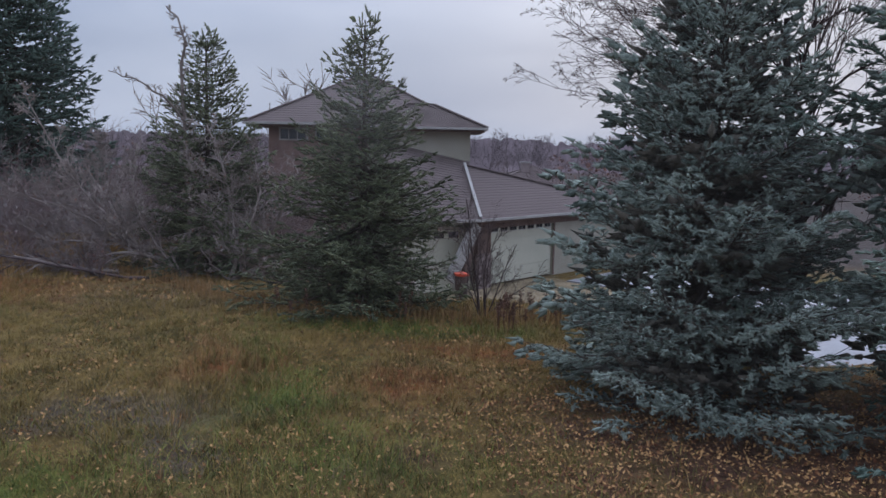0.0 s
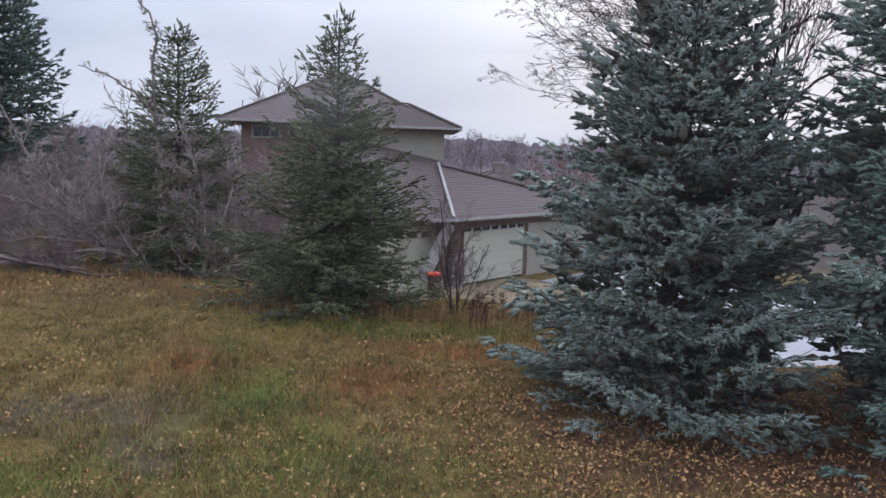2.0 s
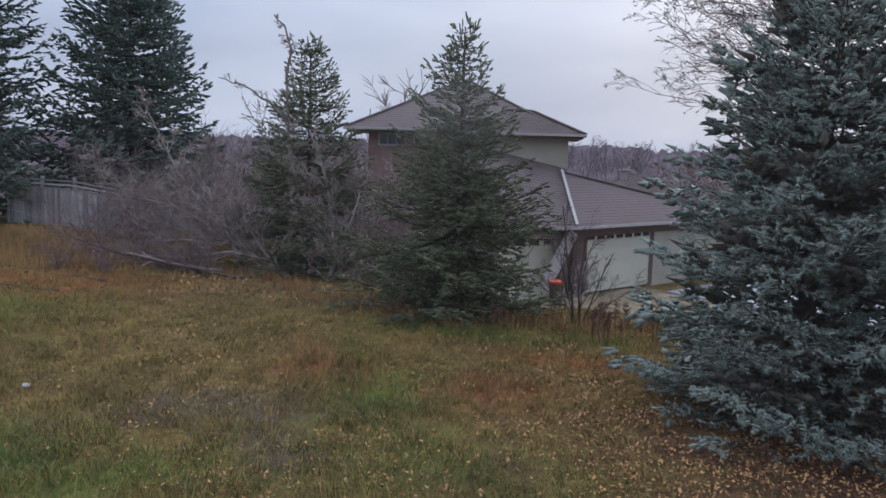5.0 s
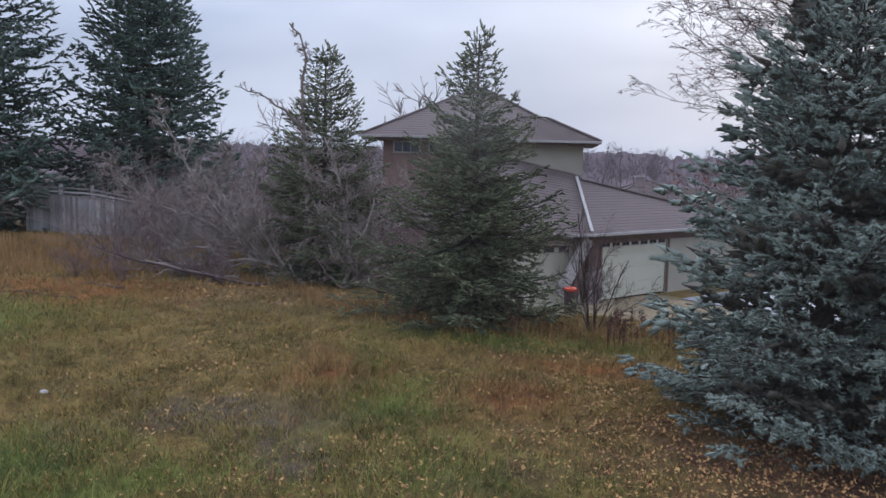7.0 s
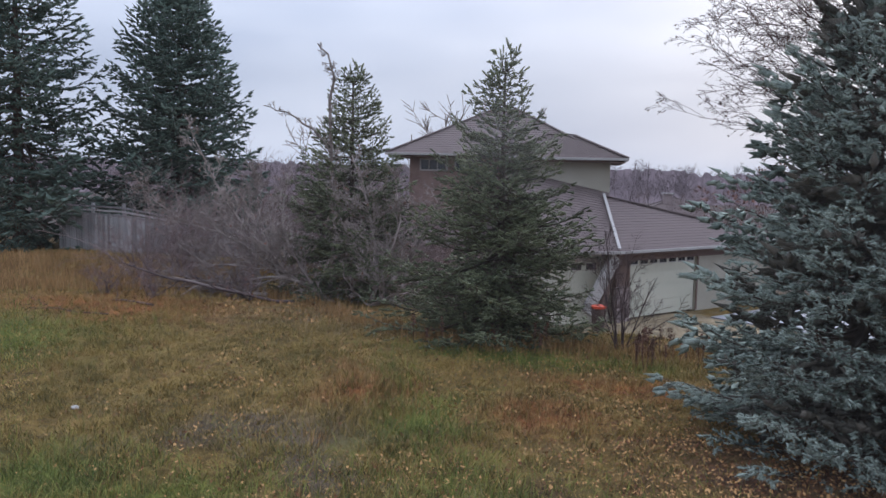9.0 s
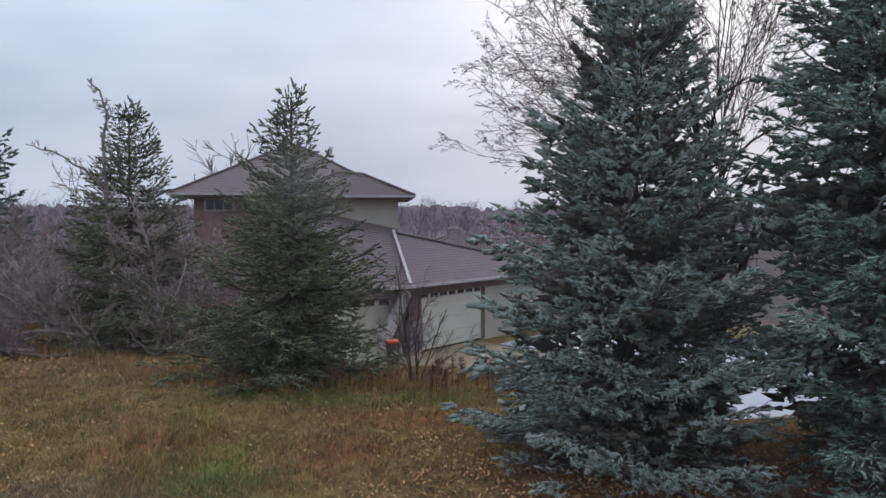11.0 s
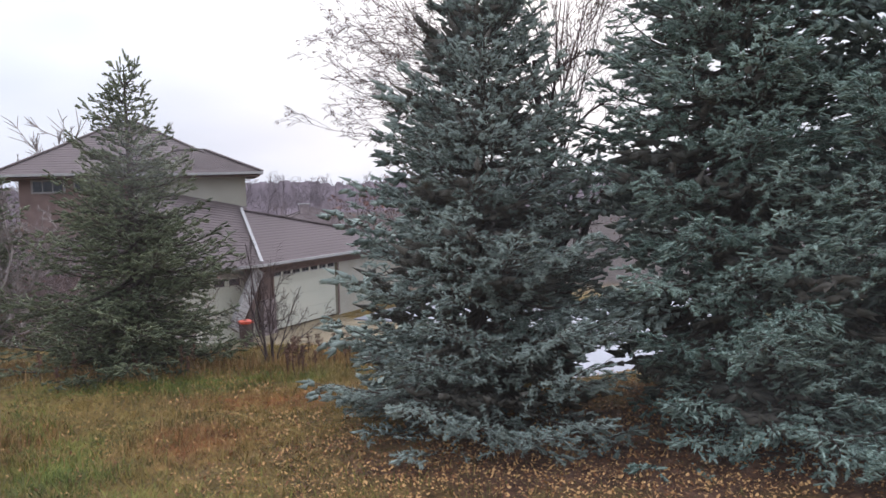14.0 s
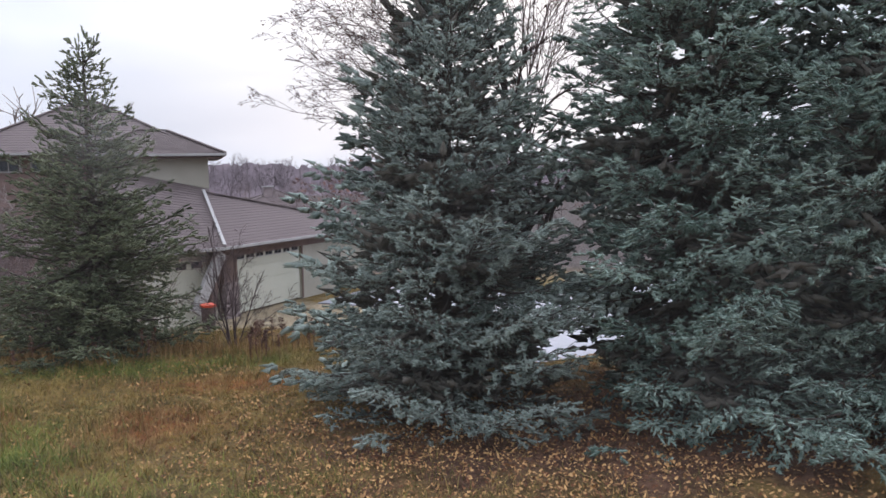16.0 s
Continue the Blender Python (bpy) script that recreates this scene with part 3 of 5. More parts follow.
# ---- bare trees and shrubs ----
def grow(rng, p, d, length, r, levels, wiggle, rise, spread, kids, ratio, out, tips, level=0, sag=0.0, thin=0.0032):
    """Adds a wandering branch and its side branches to out[level]."""
    n = max(3, int(3 + length * 1.3)) if level < 2 else 2 if level == levels - 1 else 3
    pts, q = [np.array(p)], np.array(d, dtype=float)
    for i in range(n):
        q = q + rng.normal(0, wiggle, 3) + np.array([0, 0, rise - sag * level * (i / n)])
        q /= np.linalg.norm(q)
        pts.append(pts[-1] + q * length / n)
    end = r * (0.35 if level == 0 else 0.3)
    out[level].append((pts, r, max(end, 0.7 * thin)))
    tips.append(pts[-1])
    if level + 1 >= levels:
        tips.extend(pts[1:-1])
        return
    for k in range(kids[level]):
        t = rng.uniform(0.22, 0.98)
        i = min(n - 1, int(t * n))
        base = pts[i] + (pts[i + 1] - pts[i]) * (t * n - i)
        axis = pts[i + 1] - pts[i]
        axis /= np.linalg.norm(axis)
        side = np.cross(axis, rng.normal(0, 1, 3))
        side /= np.linalg.norm(side) + 1e-9
        a = radians(rng.uniform(*spread))
        grow(rng, base, axis * math.cos(a) + side * math.sin(a), length * ratio * (1.15 - 0.6 * t) * rng.uniform(0.7, 1.25), max(thin, r * (1 - 0.6 * t) * 0.55), levels, wiggle, rise, spread, kids, ratio, out, tips, level + 1, sag, thin)


def leaf_cards(points, size, rng):
    """Small folded leaves, two triangles each, hanging at the points."""
    n = len(points)
    P = np.asarray(points)
    a = rng.normal(0, 1, (n, 3))
    a[:, 2] -= 0.8
    a /= np.linalg.norm(a, axis=1)[:, None]
    b = np.cross(a, rng.normal(0, 1, (n, 3)))
    b /= np.linalg.norm(b, axis=1)[:, None]
    c = np.cross(a, b)
    s = size * rng.uniform(0.6, 1.3, (n, 1))
    v = np.stack([P, P + a * s * 0.5 + b * s * 0.3 + c * s * 0.12, P + a * s, P + a * s * 0.5 - b * s * 0.3 + c * s * 0.12], 1).reshape(-1, 3)
    k = np.arange(n)[:, None] * 4
    return v, np.concatenate([k + np.array([[0, 1, 2]]), k + np.array([[0, 2, 3]])])


def bare_tree(name, x, y, stems, mat, label, category, seed, levels=4, wiggle=0.12, rise=0.02, spread=(25, 60), kids=(7, 6, 4), ratio=0.45, leaf=None, leaf_size=0.05, leaf_share=0.0, group="", sag=0.0, z=None, thin=0.0032):
    """A bare tree or shrub. stems: (direction, length, radius) of each stem from the base."""
    rng = np.random.default_rng(seed)
    tree = thing(name, pose(x, y, float(ground_z(x, y)) if z is None else z), label, category, group)
    tips = []
    for d, length, r, *start in stems:
        out = [[] for _ in range(levels)]
        grow(rng, (rng.uniform(-0.08, 0.08), rng.uniform(-0.08, 0.08), start[0] if start else -0.1), Vector(d).normalized(), length, r, levels, wiggle, rise, spread, kids, ratio, out, tips, 0, sag, thin)
        v, f = tubes(out[0], 8)
        stem = part("stem", mesh("stem", v, f, mat, smooth=True), tree)
        for lines in out[1:2]:
            for line in lines:
                v, f = tubes([line], 5)
                part("limb", mesh("limb", v, f, mat), stem)
        fine = [line for lines in out[2:] for line in lines]
        if fine:
            v, f = tubes(fine, 3)
            part("twigs", mesh("twigs", v, f, mat), stem)
    if leaf and leaf_share:
        pick = [p for p in tips if rng.random() < leaf_share]
        v, f = leaf_cards(pick, leaf_size, rng)
        part("leaves", mesh("leaves", v, f, leaf), tree)
    return tree


# birch between the first two blue spruces: limbs sweep up and out to the open side, drooping fine twigs
birch_limbs = [((-1, dy, up), n, 0.010, z) for dy, up, n, z in ((0.12, 0.95, 4.3, 2.1), (0.05, 1.2, 4.6, 2.5), (0.2, 0.75, 3.9, 2.5), (0.15, 1.5, 4.6, 2.9), (0.25, 0.55, 3.6, 2.6), (0.1, 1.05, 4.1, 3.3), (0.0, 1.9, 4.3, 3.3), (0.2, 0.4, 3.4, 2.8), (0.3, 1.3, 3.9, 3.7), (0.15, 0.8, 3.7, 3.6),
                                                            (0.08, 0.6, 3.7, 3.2), (0.22, 1.0, 4.1, 2.8), (0.05, 0.9, 3.8, 3.9), (0.2, 0.55, 3.5, 3.5), (0.1, 1.2, 3.8, 4.1), (0.3, 0.7, 3.4, 4.1))]
birch_limbs += [((dx, dy, up), n, 0.010, z) for dx, dy, up, n, z in ((0.35, 0.3, 1.5, 4.4, 2.8), (0.6, 0.35, 1.6, 4.0, 3.4), (0.15, 0.4, 1.6, 4.0, 3.9), (-0.3, 0.5, 1.5, 3.8, 4.2), (0.45, 0.2, 1.4, 3.6, 4.2), (0.75, 0.35, 1.0, 3.2, 3.9), (0.4, 0.35, 0.8, 2.8, 3.1),
                                                                 (0.3, 0.3, 1.2, 3.4, 3.6), (0.6, 0.3, 1.2, 3.2, 4.3), (0.5, 0.4, 0.9, 3.2, 3.4), (0.2, 0.5, 0.9, 3.0, 3.8), (0.8, 0.4, 1.3, 3.2, 3.0), (0.1, 0.3, 2.0, 3.6, 4.4), (0.5, 0.3, 2.2, 3.6, 4.4))]
bare_tree("birch", 4.6, 10.5, [((0.0, 0.05, 1), 4.8, 0.1)] + birch_limbs, BIRCH_TWIG,
          "bare birch with drooping fine twigs and a few withered leaves", "tree", 64, 4, 0.07, 0.0, (18, 45), (15, 8, 4), 0.34, BIRCH_LEAF, 0.03, 0.12, sag=0.14, thin=0.0027)


def crooked_tree(name, x, y, limbs, label, category, seed, kids=(9, 7), ratio=0.42, leaf=None, leaf_share=0.0):
    """A bare tree whose main limbs bend through a few points (x, y, z from its base), with twigs grown on them."""
    rng = np.random.default_rng(seed)
    z0 = float(ground_z(x, y))
    tree = thing(name, pose(x, y, z0), label, category)
    tips = []
    for r, *bends in limbs:
        knots = np.array(bends, dtype=float)
        pts = []
        for i in range(len(knots) - 1):  # a smooth curve through the bends
            p0, p1, p2, p3 = knots[max(i - 1, 0)], knots[i], knots[i + 1], knots[min(i + 2, len(knots) - 1)]
            for q in np.linspace(0, 1, 5)[:-1]:
                pts.append(0.5 * (2 * p1 + (p2 - p0) * q + (2 * p0 - 5 * p1 + 4 * p2 - p3) * q * q + (3 * p1 - p0 - 3 * p2 + p3) * q ** 3) + rng.normal(0, 0.02, 3))
        pts.append(knots[-1])
        v, f = tubes([(pts, r, r * 0.3)], 7)
        limb = part("limb", mesh("limb", v, f, GREY_TWIG, smooth=True), tree)
        out = [[] for _ in range(3)]
        total = float(np.linalg.norm(np.diff(np.array(pts), axis=0), axis=1).sum())
        for k in range(int(total * kids[0])):
            i = rng.integers(2, len(pts) - 1)
            axis = pts[i + 1] - pts[i]
            axis /= np.linalg.norm(axis) + 1e-9
            side = np.cross(axis, rng.normal(0, 1, 3))
            side /= np.linalg.norm(side) + 1e-9
            a = radians(rng.uniform(25, 75))
            d = axis * math.cos(a) + side * math.sin(a) + np.array([0, 0, 0.25])
            share = 1 - 0.6 * i / len(pts)
            grow(rng, pts[i], d / np.linalg.norm(d), ratio * min(total, 3.0) * share * rng.uniform(0.5, 1.1), max(0.006, r * share * 0.4), 3, 0.17, 0.03, (25, 65), (kids[1], 4), 0.5, out, tips, thin=0.007)
        v, f = tubes([line for lines in out for line in lines], 3)
        part("twigs", mesh("twigs", v, f, GREY_TWIG), limb)
    if leaf:
        v, f = leaf_cards([p for p in tips if rng.random() < leaf_share], 0.06, rng)
        part("leaves", mesh("leaves", v, f, leaf), tree)
    return tree


# leaning bare tree, many-stemmed shrub and tall crooked tree at the edge of the lawn
crooked_tree("bare_tree", -5.95, 18.9, [
    (0.1, (0.1, 0, -0.15), (-0.6, 0, 0.35), (-1.15, -0.05, 0.62), (-1.7, 0, 0.95)),
    (0.042, (-1.1, 0, 0.58), (-1.6, 0, 1.1), (-2.9, 0.2, 2.4), (-3.9, 0.3, 4.3)),
    (0.03, (-1.6, 0, 0.9), (-2.6, -0.2, 1.5), (-3.9, -0.2, 1.9), (-5.0, 0, 2.6)),
    (0.03, (-1.2, 0, 0.6), (-2.2, -0.5, 0.25), (-3.6, -0.7, 0.3), (-5.0, -0.8, 0.15)),
    (0.05, (-0.7, 0, 0.4), (-1.5, -0.2, 0.55), (-2.6, -0.4, 0.38), (-4.2, -0.5, 0.5)),
    (0.04, (-1.0, 0, 0.55), (-2.0, 0.1, 0.85), (-3.2, 0.1, 0.75), (-4.1, 0.2, 1.2)),
    (0.035, (-0.4, 0, 0.2), (-0.9, -0.1, 1.0), (-1.3, 0, 1.9), (-1.2, 0.1, 2.8)),
    (0.03, (-1.5, 0, 1.0), (-2.0, 0.2, 2.2), (-2.1, 0.1, 3.3))], "leaning bare grey tree with low sweeping limbs", "tree", 71, leaf=RUSSET, leaf_share=0.02)
crooked_tree("bare_shrub", -5.0, 18.9, [
    (0.06, (0, 0, -0.15), (0.15, 0, 0.9), (0.0, 0.1, 1.7), (-0.15, 0, 2.7), (-0.5, 0, 3.6)),
    (0.075, (0.05, 0, -0.1), (0.5, 0, 0.5), (1.0, 0, 1.25), (1.35, 0.1, 2.0), (1.8, 0.1, 2.8)),
    (0.035, (0.12, 0, 0.8), (-0.35, -0.1, 1.3), (-0.75, 0, 2.1), (-1.0, 0, 2.9)),
    (0.04, (0.15, 0, 0.9), (0.6, -0.1, 1.5), (0.7, 0, 2.3), (0.55, 0, 3.2)),
    (0.03, (0, 0, 0.0), (0.6, -0.3, 0.3), (1.3, -0.4, 0.45)),
    (0.03, (-0.05, 0, 0.0), (-0.5, -0.2, 0.5), (-0.7, -0.1, 1.2))], "many-stemmed bare grey shrub in front of a spruce", "shrub", 72, leaf=RUSSET, leaf_share=0.035)
crooked_tree("bare_tree", -6.15, 19.3, [
    (0.06, (0, 0, -0.1), (0.1, 0, 2.0), (0.02, 0, 3.4), (-0.05, 0, 4.9), (0.05, 0, 5.6), (-0.36, 0, 6.25)),
    (0.035, (0.05, 0, 3.6), (-0.5, -0.05, 4.2), (-1.0, 0, 4.5), (-1.75, 0, 4.75))], "tall crooked bare tree rising beside a spruce", "tree", 74, (7, 4), 0.16)


def shrubs(name, spots, mat, label, seed, height, leaf=None, share=0.0, group=""):
    """Bare shrubs: three kinds, copied to their spots with their own turn and size."""
    kinds = []
    rng = random.Random(seed)
    for k in range(3):
        stems = [((rng.uniform(-1, 1), rng.uniform(-1, 1), 1), height * rng.uniform(0.5, 1.1), 0.014) for _ in range(7)]
        kinds.append(bare_tree(name, spots[k][0], spots[k][1], stems, mat, label, "shrub", seed + k, 3, 0.2, 0.015, (22, 70), (9, 8), 0.45, leaf, 0.06, share, group))
    for i, (x, y) in enumerate(spots[3:]):
        s = rng.uniform(0.75, 1.25)
        copy_thing(kinds[i % 3], pose(x, y, float(ground_z(x, y)), 0, 0, rng.uniform(0, 360)) @ Matrix.Diagonal((s, s, s, 1)))


def scattered(seed, n, x0, x1, y0, y1):
    rng = random.Random(seed)
    return [(rng.uniform(x0, x1), rng.uniform(y0, y1)) for _ in range(n)]


shrubs("bare_shrub", scattered(81, 23, -13.5, -5.6, 20.0, 24.6), PURPLE_TWIG, "tangled purple-brown bare shrub with a few withered leaves", 82, 3.1, RUSSET, 0.03, "thicket by the fence")
shrubs("bare_shrub", scattered(85, 12, -5.4, -1.8, 20.0, 25.0), PURPLE_TWIG, "reddish bare shrub behind the spruces", 86, 3.6, RUSSET, 0.06, "thicket by the house")
shrubs("brushwood", scattered(88, 6, -11.5, -7.5, 17.2, 18.8), PURPLE_TWIG, "low tangle of cut brushwood on the lawn's edge", 89, 0.9, RUSSET, 0.05, "brush heap")
bare_tree("dark_shrub", 0.75, 14.7, [((0.02, 0, 1), 2.3, 0.022), ((0.3, 0, 1), 2.0, 0.014), ((-0.2, 0.1, 1), 1.9, 0.014), ((0.1, 0.1, 1), 1.8, 0.016), ((0.22, -0.1, 1), 1.7, 0.012), ((0.5, 0, 0.8), 1.6, 0.014), ((-0.4, -0.1, 1), 1.5, 0.012), ((-0.1, 0.2, 1), 1.9, 0.014), ((0.8, 0.1, 0.6), 1.6, 0.012)], DARK_TWIG,
          "dark bare shrub at the top of the bank", "shrub", 91, 4, 0.11, 0.02, (16, 55), (9, 6, 3), 0.42, thin=0.0025)


def fallen_branch(x, y, length, turn, r, seed):
    rng = np.random.default_rng(seed)
    out, tips = [[], [], []], []
    grow(rng, (0, 0, r), (1, 0, 0.03), length, r, 3, 0.15, 0.0, (25, 60), (6, 3), 0.3, out, tips)
    log = thing("fallen_branch", pose(x, y, float(ground_z(x, y)) + 0.02, 0, 0, turn), "grey fallen branch lying in dry grass", "branch", "fallen branches")
    bark = GREY_TWIG if r > 0.055 else DARK_TWIG
    v, f = tubes(out[0], 8)
    part("stem", mesh("stem", v, f, bark, smooth=True), log)
    v, f = tubes(out[1] + out[2], 4)
    part("twigs", mesh("twigs", v, f, bark), log)


for row in ((-7.4, 18.3, 2.2, 183, 0.06, 1), (-6.6, 18.0, 4.0, 178, 0.04, 2), (-9.2, 16.3, 2.6, 186, 0.022, 3), (-7.6, 17.9, 2.6, 172, 0.04, 4), (-9.6, 15.2, 2.0, 184, 0.016, 5)):
    fallen_branch(*row)


# ---- the neighbour's house ----
def slope_mesh(name, quad, thick=0.06, rows=22, mat=SHINGLE):
    """A roof slope between the eave a-b and the top d-c, in lapped courses."""
    a, b, c, d = [np.array(p, dtype=float) for p in quad]
    V, F = [], []
    normal = np.cross(b - a, d - a)
    normal /= np.linalg.norm(normal)
    if normal[2] < 0:
        normal = -normal
    for i in range(rows):
        s, t = i / rows, (i + 1) / rows
        p = [a + (d - a) * s, b + (c - b) * s, b + (c - b) * t, a + (d - a) * t]
        k = len(V)
        lift = [0.014, 0.014, 0.004, 0.004]
        V += [q + normal * h for q, h in zip(p, lift)] + [q - normal * thick for q in p]
        F += [(k, k + 1, k + 2, k + 3), (k + 7, k + 6, k + 5, k + 4), (k, k + 4, k + 5, k + 1), (k + 1, k + 5, k + 6, k + 2), (k + 2, k + 6, k + 7, k + 3), (k + 3, k + 7, k + 4, k)]
    return mesh(name, [tuple(v) for v in V], F, mat)


def beam(name, a, b, w, h, mat):
    """A straight bar from a to b, w wide and h high."""
    a, b = Vector(a), Vector(b)
    d = b - a
    length = d.length
    me = block(name, [(0, length, -w / 2, w / 2, -h / 2, h / 2)], mat, min(w, h) * 0.12)
    m = Matrix.Translation(a) @ d.to_track_quat("X", "Z").to_matrix().to_4x4()
    return me, m


def hip_roof(house, x0, x1, y0, y1, z, top, mat=SHINGLE, over=0.0, ridge=None):
    """Hip roof over a rectangle: four slopes, ridge caps, fascia and gutter."""
    half = (y1 - y0) / 2
    run = half if ridge is None else ridge
    rl, rr, ym = x0 + run, x1 - run, (y0 + y1) / 2
    A, B, C, D, E, G = (x0, y0, z), (x1, y0, z), (x1, y1, z), (x0, y1, z), (rl, ym, top), (rr, ym, top)
    roof = part("roof", slope_mesh("roof", (A, B, G, E)), house)
    for quad in ((B, C, G, G), (C, D, E, G), (D, A, E, E)):
        part("slope", slope_mesh("slope", quad), roof)
    for a, b in ((A, E), (B, G), (C, G), (D, E), (E, G)):
        me, m = beam("ridge_cap", (a[0], a[1], a[2] + 0.05), (b[0], b[1], b[2] + 0.05), 0.16, 0.05, mat)
        part("ridge_cap", me, roof, m)
    for a, b in ((A, B), (B, C), (C, D), (D, A)):
        me, m = beam("gutter", (a[0], a[1], z - 0.03), (b[0], b[1], z - 0.03), 0.1, 0.1, TRIM)
        part("gutter", me, roof, m)
    part("soffit", block("soffit", [(x0 + 0.08, x1 - 0.08, y0 + 0.08, y1 - 0.08, z - 0.16, z - 0.11)], FASCIA), roof)
    return roof


def window(parent, x, y, z, w, h, lites=2, name="window"):
    """A framed window in the plane facing -y at its lower left corner."""
    win = part(name, block("frame", [(x, x + w, y - 0.05, y + 0.05, z, z + 0.07), (x, x + w, y - 0.05, y + 0.05, z + h - 0.07, z + h), (x, x + 0.07, y - 0.05, y + 0.05, z + 0.07, z + h - 0.07), (x + w - 0.07, x + w, y - 0.05, y + 0.05, z + 0.07, z + h - 0.07)], TRIM), parent)
    for i in range(lites):
        a = x + 0.07 + (w - 0.14) * i / lites
        b = x + 0.07 + (w - 0.14) * (i + 1) / lites
        part("pane", block("pane", [(a, b - 0.04, y - 0.02, y - 0.005, z + 0.07, z + h - 0.07)], DARK_GLASS), win)
        if i:
            part("mullion", block("mullion", [(a - 0.04, a, y - 0.04, y + 0.03, z + 0.07, z + h - 0.07)], TRIM), win)
    return win


def build_house():
    house = thing("house", pose(0, 0, 0), "two-storey house with beige walls and grey-brown shingled hip roofs", "house")
    base = -2.2
    # upper storey: main block and the beige corner block in front
    part("wall", block("wall", [(-7.6, 0.2, 35.2, 43.0, base, 3.95)], BROWN_WALL), house)
    part("wall", block("wall", [(-3.2, 1.05, 33.8, 40.0, base, 3.78)], STUCCO), house, label="beige stucco wall")
    hip_roof(house, -8.5, 0.9, 34.4, 43.8, 4.02, 6.35, ridge=4.3)
    hip_roof(house, -3.9, 1.70, 33.2, 39.4, 3.90, 4.95, ridge=2.2)
    window(house, -7.15, 35.18, 3.28, 1.25, 0.55, 3)
    window(house, -5.6, 35.18, 3.28, 0.9, 0.55, 2)
    # lower front roof running into the upper wall, with its own garage door below
    C, L = Vector((1.31, 28.4, 0.58)), Vector((-1.75, 26.53, 0.58))
    lower = part("roof", slope_mesh("roof", (L, C, (1.03, 33.8, 2.52), (-2.6, 33.8, 3.32)), rows=24), house)
    me, m = beam("gutter", (L.x, L.y, 0.55), (C.x, C.y, 0.55), 0.1, 0.1, TRIM)
    part("gutter", me, lower, m)
    m = Matrix.Translation((-1.9, 27.2, 0)) @ pose(0, 0, 0, 0, 0, math.degrees(math.atan2(1.87, 3.06)))
    front = part("wall", block("wall", [(0, 0.5, 0, 0.2, base, 0.5), (3.1, 3.4, 0, 0.2, base, 0.5), (0.5, 3.1, 0, 0.2, 0.2, 0.5)], STUCCO), house, m)
    door = part("garage_door", block("garage_door", [(0.51, 3.09, 0.08, 0.12, base, 0.19)], DOOR_PAINT), front)
    for i in range(4):
        part("pane", block("pane", [(0.7 + i * 0.6, 1.1 + i * 0.6, 0.07, 0.079, -0.1, 0.12)], DARK_GLASS), door)
    # left single-storey part with its eave
    part("wall", block("wall", [(-7.2, -3.3, 32.6, 33.7, base, 0.35)], BROWN_WALL), house)
    part("roof", slope_mesh("roof", ((-8.0, 32.0, 0.42), (-3.0, 32.0, 0.42), (-3.0, 35.15, 1.5), (-8.0, 35.15, 1.5))), house)
    me, m = beam("gutter", (-8.0, 32.0, 0.38), (-3.0, 32.0, 0.38), 0.1, 0.1, TRIM)
    part("gutter", me, house, m)
    return house


build_house()


